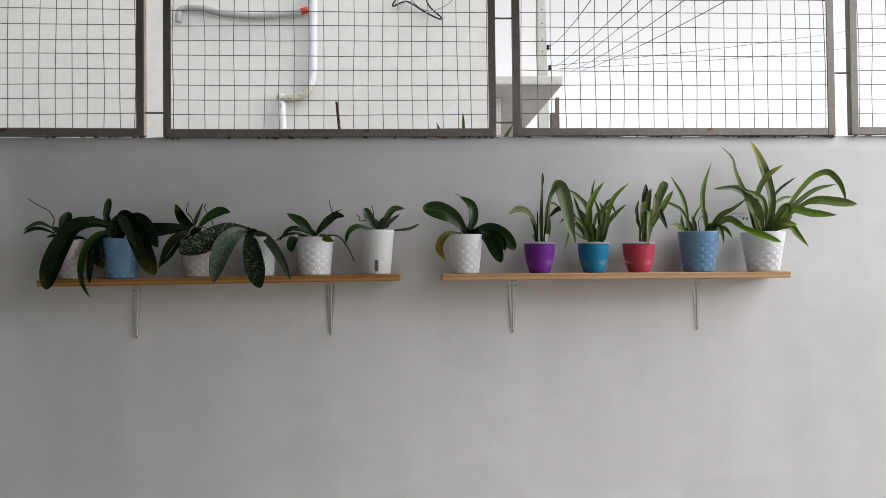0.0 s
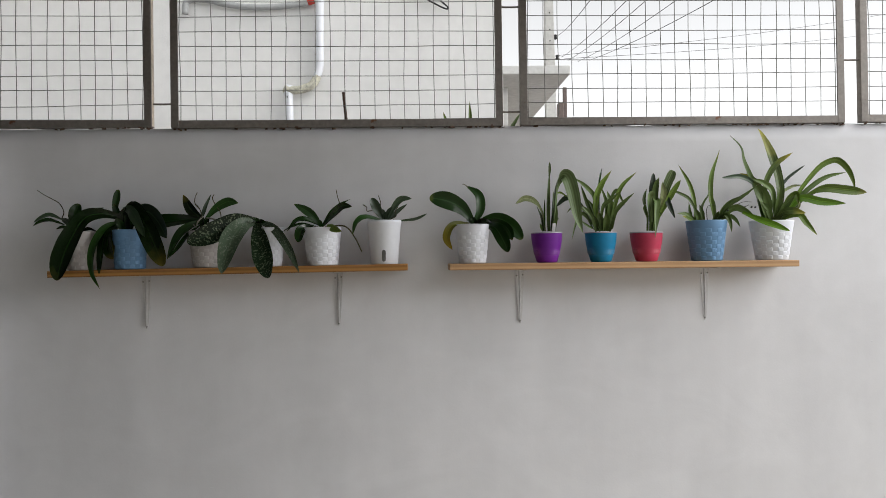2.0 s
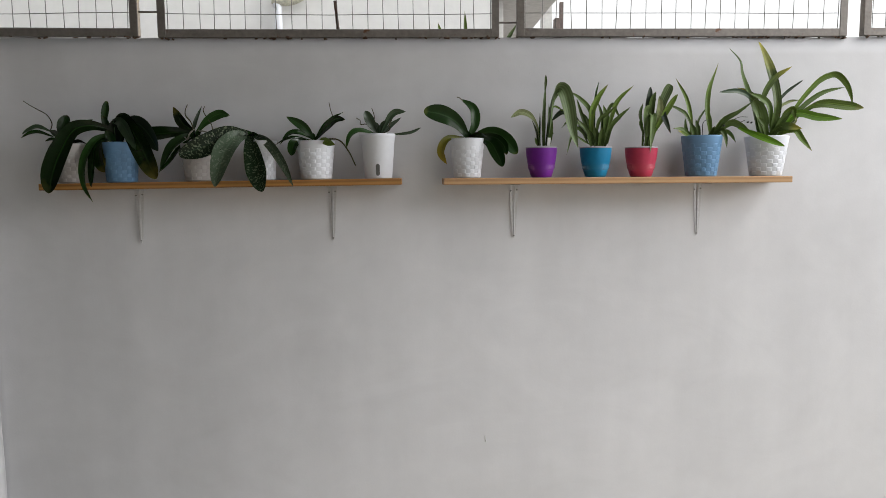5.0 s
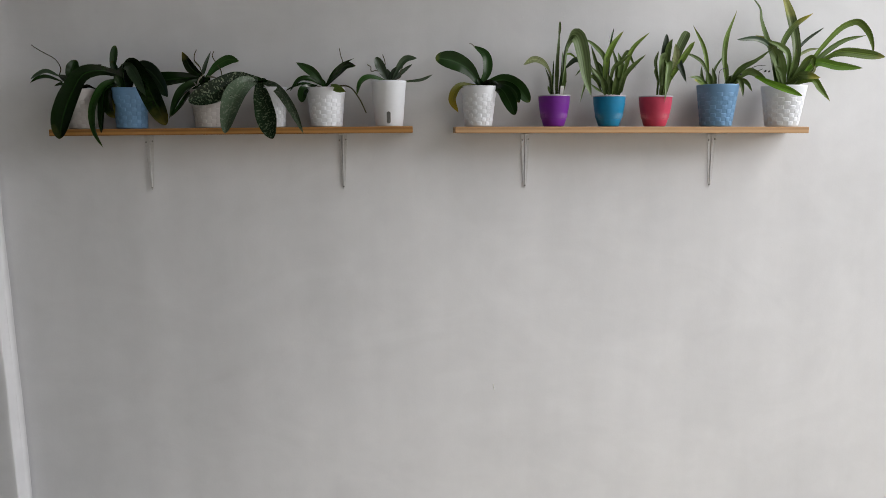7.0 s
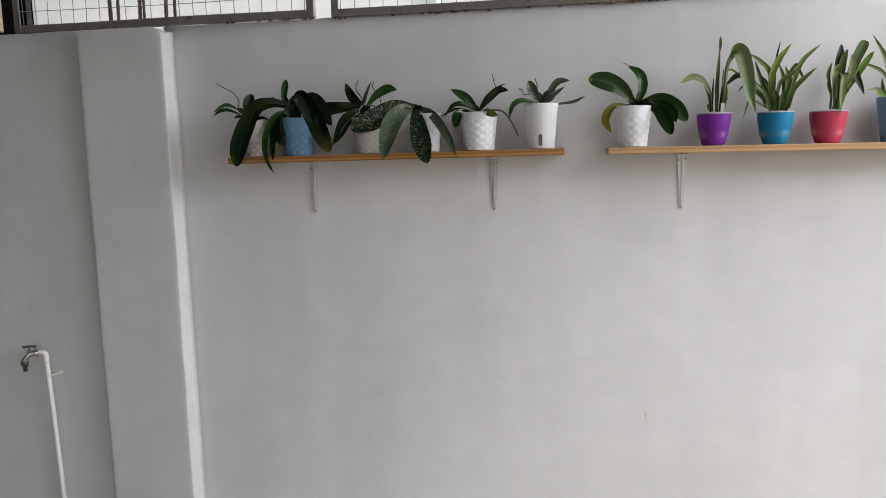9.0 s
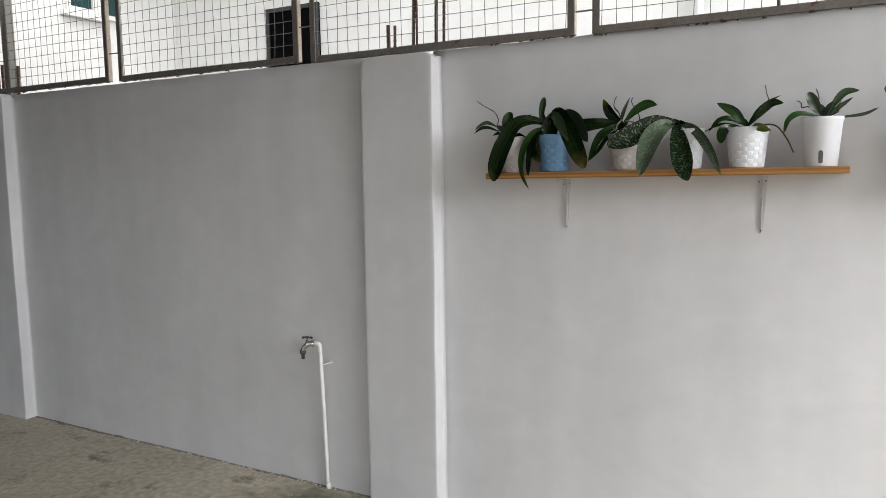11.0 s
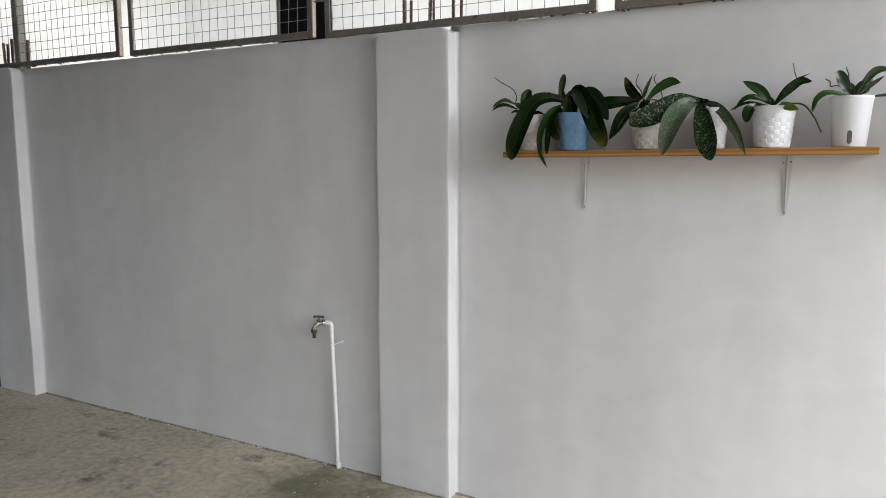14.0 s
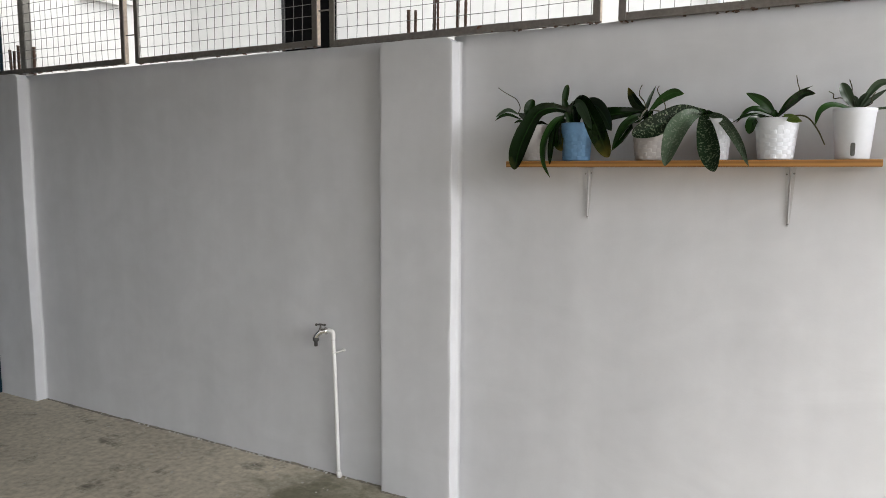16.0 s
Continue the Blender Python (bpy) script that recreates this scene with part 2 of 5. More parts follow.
mx_.inputs[7].default_value = (0.14, 0.065, 0.035, 1)
l_.new(tc_.outputs["Object"], ns_.inputs["Vector"])
l_.new(ns_.outputs[0], mr_.inputs["Value"])
l_.new(mr_.outputs[0], mx_.inputs[0])
l_.new(old_, mx_.inputs[6])
l_.new(mx_.outputs[2], b_.inputs["Base Color"])
CREAM_IRON = mat("cream_painted_iron_edge", (0.55, 0.46, 0.37), 0.55, var=0.3, scale=14, fine=80, bump=0.3, bump_scale=200, dist=0.001)
WIRE = mat("galvanised_wire", (0.19, 0.19, 0.182), 0.5, metal=0.4, var=0.2, scale=30, bump=0)
RUST = mat("rusty_rebar", (0.12, 0.078, 0.06), 0.85, metal=0.2, var=0.4, scale=30, fine=150, bump=0.6, bump_scale=300, dist=0.001)
PVC = mat("white_pvc", (0.80, 0.80, 0.79), 0.35, var=0.05, scale=12, fine=50, bump=0.05)
PVC_OLD = mat("weathered_pvc", (0.74, 0.76, 0.80), 0.5, var=0.06, scale=5, fine=30, bump=0.1)
CONDUIT = mat("grey_conduit", (0.36, 0.37, 0.37), 0.6, var=0.1, scale=20)
RED_CAP = mat("red_plastic_cap", (0.6, 0.05, 0.03), 0.4, var=0.1)
BLACK = mat("black_cable", (0.02, 0.02, 0.022), 0.5, var=0.1, bump=0)
CHROME = mat("worn_chrome", (0.68, 0.67, 0.65), 0.2, metal=0.95, var=0.15, scale=40, fine=160, bump=0.1, bump_scale=300, dist=0.0005)
DARK_METAL = mat("dark_plastic_connector", (0.07, 0.068, 0.066), 0.4, metal=0.3, var=0.2, scale=60)
BRACKET = mat("zinc_plated_steel", (0.58, 0.58, 0.59), 0.36, metal=0.5, var=0.1, scale=25, fine=120, bump=0.1, bump_scale=250, dist=0.0005)
SCREW = mat("screw_steel", (0.25, 0.25, 0.25), 0.35, metal=0.9, var=0.1, bump=0)
PINE_DARK = pine("amber_stained_pine", (0.19, 0.078, 0.016), (0.43, 0.21, 0.056))
PINE_PALE = pine("pale_pine", (0.35, 0.19, 0.085), (0.52, 0.325, 0.165))
GLASS_DARK = mat("dark_window_opening", (0.003, 0.003, 0.0032), 0.8, var=0.1, bump=0.02, spec=0.02)
GLASS_TEAL = mat("teal_window_glass", (0.02, 0.055, 0.06), 0.5, var=0.1, bump=0.02, spec=0.15)
POT_WHITE = mat("white_pot_plastic", (0.72, 0.75, 0.815), 0.5, var=0.03, scale=14, fine=60, bump=0.04, bump_scale=150, dist=0.0006)
# off-white plastic, its colour lowered for the shade of overhanging leaves
POT_WHITE_SHADED = mat("shaded_off_white_plastic", (0.40, 0.38, 0.375), 0.5, var=0.06, scale=14, fine=60, bump=0.04, bump_scale=150, dist=0.0006)
POT_BLUE = mat("blue_pot_plastic", (0.13, 0.27, 0.46), 0.48, var=0.06, scale=14, fine=60, bump=0.04, bump_scale=150, dist=0.0006)
CUP_PURPLE = mat("translucent_purple_plastic", (0.18, 0.02, 0.32), 0.46, var=0.1, scale=10, bump=0.02, trans=0.22, spec=0.18)
CUP_TEAL = mat("translucent_teal_plastic", (0.008, 0.22, 0.43), 0.46, var=0.1, scale=10, bump=0.02, trans=0.22, spec=0.18)
CUP_RED = mat("translucent_red_plastic", (0.56, 0.055, 0.115), 0.46, var=0.08, scale=10, bump=0.02, trans=0.22, spec=0.18)
LIP = mat("pale_lip_plastic", (0.36, 0.34, 0.40), 0.3, var=0.05, bump=0)
LINER = mat("dark_liner_pot", (0.03, 0.025, 0.025), 0.6, var=0.2)
SMOKE = mat("smoky_gauge_window", (0.11, 0.11, 0.105), 0.25, var=0.1, bump=0.02)
BARK = mat("orchid_bark", (0.075, 0.045, 0.03), 0.9, var=0.5, scale=40, fine=120, bump=0.8, bump_scale=120, dist=0.004)
TAG = mat("white_label_plastic", (0.82, 0.82, 0.82), 0.4, var=0.02, bump=0)
CHIP = mat("white_paint_chips", (0.48, 0.46, 0.42), 0.8, var=0.2)
GROUND = mat("reddish_yard_ground", (0.27, 0.235, 0.21), 0.9, var=0.25, scale=0.6, fine=8)
TONES = {
    "DARK": leaf_mat("dark_green_leaf", (0.006, 0.022, 0.003), tip=(0.93, (0.03, 0.035, 0.006)), rough=0.23, thin=0.04, spec=0.3),
    "DARKT": leaf_mat("brown_tipped_dark_leaf", (0.006, 0.0165, 0.003), tip=(0.78, (0.085, 0.07, 0.012)), rough=0.23, thin=0.04, spec=0.3),
    "DULL": leaf_mat("dull_green_leaf", (0.026, 0.050, 0.024), rough=0.32, spec=0.5),
    "MID": leaf_mat("glossy_green_leaf", (0.014, 0.048, 0.007), tip=(0.93, (0.08, 0.11, 0.02)), rough=0.34),
    "MID2": leaf_mat("fresh_green_leaf", (0.105, 0.172, 0.024), tip=(0.85, (0.20, 0.20, 0.05)), stripe=0.25),
    "STRAP": leaf_mat("olive_green_leaf", (0.072, 0.116, 0.028), tip=(0.92, (0.12, 0.10, 0.04)), stripe=0.2),
    "STRIP": leaf_mat("striped_pale_green_leaf", (0.125, 0.18, 0.075), stripe=0.28),
    "PALE": leaf_mat("pale_yellow_green_leaf", (0.24, 0.28, 0.13), stripe=0.4),
    "LIME": leaf_mat("bright_lime_green_leaf", (0.12, 0.26, 0.018), tip=(0.9, (0.2, 0.22, 0.04))),
    "YTIP": leaf_mat("yellow_tipped_leaf", (0.075, 0.118, 0.026), tip=(0.66, (0.36, 0.33, 0.04)), stripe=0.2),
    "YELL": leaf_mat("yellow_edged_leaf", (0.05, 0.07, 0.015), tip=(0.6, (0.22, 0.19, 0.03))),
    "YELLOW": leaf_mat("yellowing_leaf", (0.11, 0.12, 0.015), tip=(0.35, (0.34, 0.24, 0.02))),
    "SPECK": leaf_mat("dark_mottled_leaf", (0.009, 0.024, 0.009), speck=(0.19, 0.235, 0.15)),
    "SPECL": leaf_mat("light_mottled_leaf", (0.058, 0.088, 0.055), speck=(0.20, 0.235, 0.175)),
    "STEM": leaf_mat("brown_green_spike", (0.05, 0.045, 0.022)),
    "ROOT": leaf_mat("silvery_air_root", (0.28, 0.27, 0.22), rough=0.7),
    "WIRE": BLACK,
}

# ---- mesh tools ----


def part(name, bm, material, parent=None, label=""):
    """Links a bmesh as one mesh object under a thing or a part."""
    me = bpy.data.meshes.new(name)
    bm.to_mesh(me)
    bm.free()
    me.materials.append(material)
    ob = new(name, me)
    ob.parent = parent
    if label:
        tagged(ob, label)
    return ob


def empty(name, x=0, y=0, z=0, rz=0.0):
    ob = new(name)
    ob.empty_display_size = 0.05
    ob.matrix_basis = pose(x, y, z, 0, 0, rz)
    return ob


def box(bm, x0, y0, z0, x1, y1, z1, bevel=0.0, seg=2):
    made = bmesh.ops.create_cube(bm, size=1.0, matrix=Matrix.LocRotScale(((x0 + x1) / 2, (y0 + y1) / 2, (z0 + z1) / 2), None, (x1 - x0, y1 - y0, z1 - z0)))
    if bevel:
        edges = {e for v in made["verts"] for e in v.link_edges}
        bmesh.ops.bevel(bm, geom=list(edges), offset=bevel, segments=seg, affect="EDGES", profile=0.5)
    return bm


def boxed(*a, **k):
    return box(bmesh.new(), *a, **k)


def revolve(bm, profile, n=48, cap_start=False, cap_end=False, at=(0, 0, 0)):
    rings = []
    for r, z in profile:
        rings.append([bm.verts.new((at[0] + r * math.cos(2 * math.pi * i / n), at[1] + r * math.sin(2 * math.pi * i / n), at[2] + z)) for i in range(n)])
    for a, b in zip(rings, rings[1:]):
        for i in range(n):
            f = bm.faces.new((a[i], a[(i + 1) % n], b[(i + 1) % n], b[i]))
            f.smooth = True
    if cap_start:
        bm.faces.new(rings[0][::-1])
    if cap_end:
        bm.faces.new(rings[-1])
    return bm


def smooth_path(points, steps=6):
    """Catmull-Rom through the points."""
    p = [Vector(q) for q in points]
    p = [p[0] * 2 - p[1]] + p + [p[-1] * 2 - p[-2]]
    out = []
    for i in range(1, len(p) - 2):
        for s in range(steps):
            t = s / steps
            a, b, c, d = p[i - 1], p[i], p[i + 1], p[i + 2]
            out.append(0.5 * ((2 * b) + (c - a) * t + (2 * a - 5 * b + 4 * c - d) * t * t + (3 * b - a - 3 * c + d) * t ** 3))
    out.append(p[-2])
    return out


def tube(bm, points, radius, sides=8, taper=1.0, steps=6, smooth=True):
    path = smooth_path(points, steps) if smooth and len(points) > 2 else [Vector(q) for q in points]
    rings, n = [], len(path)
    up = Vector((0, 1, 0.01))
    for i, q in enumerate(path):
        d = (path[min(i + 1, n - 1)] - path[max(i - 1, 0)]).normalized()
        if abs(d.dot(up)) > 0.95:
            up = Vector((1, 0, 0.02))
        s = d.cross(up).normalized()
        w = s.cross(d).normalized()
        r = radius * (1 + (taper - 1) * i / max(1, n - 1))
        rings.append([bm.verts.new(q + r * (math.cos(2 * math.pi * k / sides) * s + math.sin(2 * math.pi * k / sides) * w)) for k in range(sides)])
    for a, b in zip(rings, rings[1:]):
        for k in range(sides):
            f = bm.faces.new((a[k], a[(k + 1) % sides], b[(k + 1) % sides], b[k]))
            f.smooth = True
    bm.faces.new(rings[0][::-1])
    bm.faces.new(rings[-1])
    return bm


def uneven_slab(x0, x1, y_front, y_back, z0, z1, step=0.06, amp=0.003, rough_top=0.004, seed=0.0, round_edge=0.0):
    """A plastered block with a slightly wavy front face, worn arrises and an uneven top."""
    bm = bmesh.new()
    nx, nz = max(2, int((x1 - x0) / step)), max(2, int((z1 - z0) / step))
    xs = [x0 + (x1 - x0) * i / nx for i in range(nx + 1)]
    zs = [z0 + (z1 - z0) * j / nz for j in range(nz + 1)]
    if round_edge:
        xs = [x0, x0 + round_edge * 0.3, x0 + round_edge, x0 + 0.02, x0 + 0.033] + xs[1:-1] + [x1 - 0.033, x1 - 0.02, x1 - round_edge, x1 - round_edge * 0.3, x1]
        zs = zs[:-1] + [z1 - round_edge, z1 - round_edge * 0.3, z1]
    xs, zs = sorted(xs), sorted(zs)
    grid = []
    for z in zs:
        row = []
        for x in xs:
            v = noise.noise(Vector((x * 1.7, z * 1.7, seed))) * amp + noise.noise(Vector((x * 6, z * 6, seed + 7))) * amp * 0.35
            dz = noise.noise(Vector((x * 9, seed, 3.1))) * rough_top * ((z - z0) / (z1 - z0)) ** 8
            dx = 0.0
            if round_edge:
                e = min(x - x0, x1 - x, z1 - z)
                if e < round_edge:
                    v += round_edge * (1 - math.sqrt(max(0, 1 - (1 - e / round_edge) ** 2))) * 0.8
                side_ = min(x - x0, x1 - x)
                if side_ < round_edge:
                    dx = noise.noise(Vector((z * 4.0, seed, x0 + x1))) * 0.004
                if side_ < 0.04 and z1 - z < 0.05:
                    dz -= 0.022 * (1 - side_ / 0.04) ** 2 * (1 - (z1 - z) / 0.05)
            row.append(bm.verts.new((x + dx, y_front + v, z + dz)))
        grid.append(row)
    for a, b in zip(grid, grid[1:]):
        for i in range(len(a) - 1):
            f = bm.faces.new((a[i], a[i + 1], b[i + 1], b[i]))
            f.smooth = True
    border = [r[0] for r in grid], [r[-1] for r in grid], grid[-1], grid[0]
    for k, line in enumerate(border):
        back = [bm.verts.new((v.co.x, y_back, v.co.z)) for v in line]
        for i in range(len(line) - 1):
            q = (line[i], line[i + 1], back[i + 1], back[i])
            bm.faces.new(q if k in (0, 2) else q[::-1])
    c = [bm.verts.new((x, y_back, z)) for x, z in ((x0, z0), (x1, z0), (x1, z1), (x0, z1))]
    bm.faces.new(c[::-1])
    bmesh.ops.recalc_face_normals(bm, faces=bm.faces)
    return bm


def structure(ob, label, category):
    return tagged(ob, label, category, kind="structure")


# ---- the yard: walls, columns, floor, roof ----
structure(part("wall_north_1", uneven_slab(-1.64, 6.2, 2.0, 2.15, -0.05, 1.9775, amp=0.005, seed=1.0), PAINT), "light grey painted plaster wall below the wire fence", "wall")
structure(part("wall_north_2", uneven_slab(-4.55, -1.94, 1.979, 2.15, -0.05, 1.977, amp=0.005, seed=4.0), PAINT), "light grey painted plaster wall behind the tap", "wall")
structure(part("column_1", uneven_slab(-1.968, -1.617, 1.937, 2.149, -0.05, 1.969, seed=8.0, round_edge=0.005), PAINT), "light grey plastered column with worn rounded edges", "column")
structure(part("column_2", uneven_slab(-4.872, -4.505, 1.915, 2.149, -0.05, 1.985, seed=12.0, round_edge=0.005), PAINT), "light grey plastered column beside the blue gate", "column")


def plaster_cove(x0, wall_y, wall_seed, r, z1):
    """A trowelled fillet in the inner corner between a column's east face and the wall."""
    bm = bmesh.new()
    rows, nz = [], 60
    for j in range(nz + 1):
        z = -0.04 + (z1 + 0.04) * j / nz
        rr = r * (1 + 0.25 * noise.noise(Vector((z * 3.0, wall_seed, 2.0))))
        row = []
        for i in range(9):
            a = math.pi / 2 * i / 8
            x = x0 + rr * (1 - math.cos(a)) + 0.0005
            w = wall_y + noise.noise(Vector((x * 1.7, z * 1.7, wall_seed))) * 0.005 + noise.noise(Vector((x * 6, z * 6, wall_seed + 7))) * 0.00175
            row.append(bm.verts.new((x, w - rr * (1 - math.sin(a)) - 0.0008, z)))
        rows.append([bm.verts.new((x0 - 0.006, row[0].co.y, z))] + row + [bm.verts.new((row[-1].co.x + 0.002, row[-1].co.y + 0.004, z))])
    for a, b in zip(rows, rows[1:]):
        for i in range(len(a) - 1):
            f = bm.faces.new((a[i], a[i + 1], b[i + 1], b[i]))
            f.smooth = True
    return bm


structure(part("trim_4", plaster_cove(-1.617, 2.0, 1.0, 0.013, 1.955), PAINT), "grey plaster fillet between the column and the wall", "plaster")
structure(part("trim_5", plaster_cove(-4.505, 1.979, 4.0, 0.012, 1.96), PAINT), "grey plaster fillet between the far column and the wall", "plaster")


def floor_mesh(x0, x1, y0, y1, step, amp):
    bm = bmesh.new()
    nx, ny = int((x1 - x0) / step), int((y1 - y0) / step)
    g = [[bm.verts.new((x0 + (x1 - x0) * i / nx, y0 + (y1 - y0) * j / ny, amp * noise.noise(Vector((i * step * 1.3, j * step * 1.3, 2))) + amp * 0.4 * noise.noise(Vector((i * step * 5, j * step * 5, 9)))))
          for i in range(nx + 1)] for j in range(ny + 1)]
    for a, b in zip(g, g[1:]):
        for i in range(nx):
            f = bm.faces.new((a[i], a[i + 1], b[i + 1], b[i]))
            f.smooth = True
    return bm


structure(part("floor", floor_mesh(-5.2, 6.6, -3.6, 2.1, 0.08, 0.004), FLOOR), "stained bare concrete floor with chips and dark marks", "floor")
structure(part("ground", boxed(-400, -400, -0.3, 400, 400, -0.03), GROUND), "dusty ground round the yard", "ground")
# unseen slab; its east edge is set to shade the upper wall
structure(part("ceiling", boxed(-5.2, -3.6, 2.52, 1.1, 1.93, 2.67), DIM_SURROUND), "plain unseen dark grey roof slab, added to shade the upper wall", "ceiling")
structure(part("wall_east_1", boxed(6.2, -3.6, -0.05, 6.35, -2.7, 3.75), DIM_SURROUND), "plain unseen dark grey wall beside the open side of the yard", "wall")
# unseen parapet added to keep horizon light off the lower wall
structure(part("wall_east_2", boxed(6.2, -2.7, -0.05, 6.35, 2.15, 2.05), DIM_SURROUND), "plain unseen dark grey parapet, added to block low light from the open side", "wall")
# unseen south walls, dim to limit bounce; the gap admits fill light
structure(part("wall_south_1", boxed(-3.0, -3.75, -0.05, 0.6, -3.6, 3.75), DIM_SURROUND), "plain unseen dark grey wall closing the yard, kept dim to limit bounce", "wall")
structure(part("wall_south_2", boxed(4.2, -3.75, -0.05, 6.2, -3.6, 3.75), DIM_SURROUND), "plain unseen dark grey wall beside an opening left for fill light", "wall")
structure(part("wall_south_3", boxed(0.6, -3.75, 2.75, 4.2, -3.6, 3.75), DIM_SURROUND), "plain unseen dark grey wall over an opening left for fill light", "wall")

gate = empty("metal_gate", -4.86, -0.8, 0)
tagged(gate, "dark blue painted sheet steel gate closing the yard", "gate")
part("end_post", boxed(-0.10, 2.735, 1.99, 0.018, 2.84, 3.05, 0.004), BLUE_STEEL, gate)
part("sheet", boxed(-0.05, -2.78, -0.02, -0.012, 2.72, 3.04, 0.003), BLUE_STEEL, gate)
for k in range(7):
    part("rib", boxed(-0.012, -2.7 + k * 0.88, 0.04, 0.012, -2.66 + k * 0.88, 3.03, 0.004), BLUE_STEEL, gate)

# ---- wire fence on the wall ----


def fence_panel(x0, x1, z0, z1=3.02, cream=True, seed=0):
    rng = random.Random(seed)
    y, w = 1.985, 0.027
    p = empty("mesh_fence", (x0 + x1) / 2, y, z0)
    tagged(p, "brown angle iron fence panel with square welded wire mesh", "fence panel", "fence panels along the wall")
    hw, h = (x1 - x0) / 2, z1 - z0
    part("bottom_rail", boxed(-hw, 0, 0, hw, 0.005, w, 0.0012), IRON, p)
    part("bottom_flange", boxed(-hw, 0.005, 0, hw, w, 0.005, 0.001), IRON, p)
    part("top_rail", boxed(-hw, 0, h - w, hw, 0.005, h, 0.0012), IRON, p)
    for s in (-1, 1):
        a, b = sorted((s * hw, s * (hw - w)))
        part("upright", boxed(a, -0.0012, 0.001, b, 0.0045, h, 0.0012), IRON, p)
        a, b = sorted((s * hw, s * (hw - 0.005)))
        part("upright_flange", boxed(a, 0.0045, 0.001, b, w, h, 0.001), CREAM_IRON if s > 0 else IRON, p, "cream painted flange with rust spots" if s > 0 else "")
    bm = bmesh.new()
    n = 21
    pitch = (2 * hw - 0.068) / n
    for i in range(n + 1):
        x = -hw + 0.034 + i * pitch + rng.uniform(-0.002, 0.002)
        tube(bm, [(x + rng.uniform(-0.0035, 0.0035), 0.008 + rng.uniform(-0.003, 0.003), 0.004 + (h - 0.01) * k / 6) for k in range(7)], 0.0014, 5, steps=2)
    rows = int(h / 0.0532)
    for j in range(rows):
        z = 0.0285 + j * 0.0532
        if z > h - 0.02:
            break
        sag = rng.uniform(-0.004, 0.003)
        tube(bm, [(-hw + 0.004 + (2 * hw - 0.008) * k / 6, 0.0108 + rng.uniform(-0.002, 0.002), z + sag * math.sin(math.pi * k / 6) + rng.uniform(-0.0015, 0.0015)) for k in range(7)], 0.0014, 5, steps=2)
    part("wire_mesh", bm, WIRE, p, "square galvanised wire mesh, slightly bent")
    return p


PANELS = [(-4.836, -3.634, 1.996), (-3.55, -2.332, 1.991), (-2.262, -1.037, 1.981), (-0.970, 0.219, 1.977), (0.282, 1.485, 1.979), (1.547, 2.75, 1.981)]
for k, (a, b, z) in enumerate(PANELS):
    fence_panel(a, b, z, seed=k)
RODS = [(-3.592, 2.144), (-2.29, 2.146), (-1.0035, 2.066), (0.2505, 2.413), (0.2505, 2.03), (1.516, 2.215)]
for x, z in RODS:
    bm = tube(bmesh.new(), [(-0.046, 0, 0), (0, 0, -0.001), (0.046, 0, 0)], 0.0035, 8, steps=3)
    r = part("hinge_rod", bm, IRON)
    r.matrix_basis = pose(x, 2.0, z)
    tagged(r, "short iron rod joining two fence panels", "rod", "rods between fence panels")
post = part("fence_post", boxed(-0.026, -0.025, 0, 0.026, 0.025, 1.06, 0.004), mat("grey_painted_post", (0.25, 0.24, 0.22), 0.6, var=0.2, scale=10))
post.matrix_basis = pose(-4.655, 2.075, 1.98)
tagged(post, "grey painted square steel post behind the wire fence", "post")


def rebar(x, y, z0, h, lean=0.0, r=0.006, mt=RUST):
    bm = bmesh.new()
    n = max(6, int(h / 0.012))
    revolve(bm, [(r * (1.18 if i % 2 else 1.0), h * i / n) for i in range(n + 1)], 8, True, True)
    ob = part("rebar", bm, mt)
    ob.matrix_basis = pose(x, y, z0, 0, lean, 0)
    return tagged(ob, "rusty ribbed reinforcing bar standing out of the wall top", "rebar", "rebars on the wall")


for x, h, lean, r in ((-1.921, 0.16, 0, 0.007), (-1.888, 0.155, 1, 0.006), (-1.795, 0.34, 1.5, 0.007), (-1.775, 0.32, 0, 0.005), (-1.682, 0.36, 1, 0.007), (-1.645, 0.34, 1, 0.006)):
    rebar(x, 2.1, 1.968, h, lean, r)
for x, h, lean in ((-4.86, 0.19, -3), (-4.83, 0.18, 2), (-4.78, 0.21, 0), (-4.72, 0.17, -2), (-4.62, 0.19, 1)):
    rebar(x, 2.1, 1.982, h, lean, 0.008)
rebar(-0.354, 2.1, 1.968, 0.16, -5.0, 0.005)

# ---- beyond the fence ----
house = empty("neighbour_house", -5, 8, 0)
tagged(house, "white rendered house close behind the fence", "house")


def hpart(name, bm, m, parent=house, label=""):
    ob = part(name, bm, m, parent, label)
    ob.matrix_parent_inverse = house.matrix_basis.inverted() if parent is house else Matrix()
    return ob


hpart("wall", boxed(-5.9, 4.5, -0.05, 0.534, 12, 8.0, 0.01), RENDER_WHITE)
hpart("wall", boxed(-16, 2.55, -0.05, -5.9, 12, 8.0, 0.01), RENDER_WHITE)
# unseen overhang added only to darken the west part of the wall
hpart("shade_slab", boxed(-5.89, 3.6, 3.7, -2.9, 4.5, 3.85, 0.01), RENDER_SHADE, label="unseen grey slab added to shade the recessed wall")
hpart("roof_slab", boxed(0.5, 4.5, 2.795, 1.02, 10.5, 2.86, 0.008), RENDER_SHADE, label="cantilevered grey concrete slab")
hpart("roof_beam", boxed(0.536, 4.9, 2.5, 0.62, 10.4, 2.795, 0.008), RENDER_SHADE)


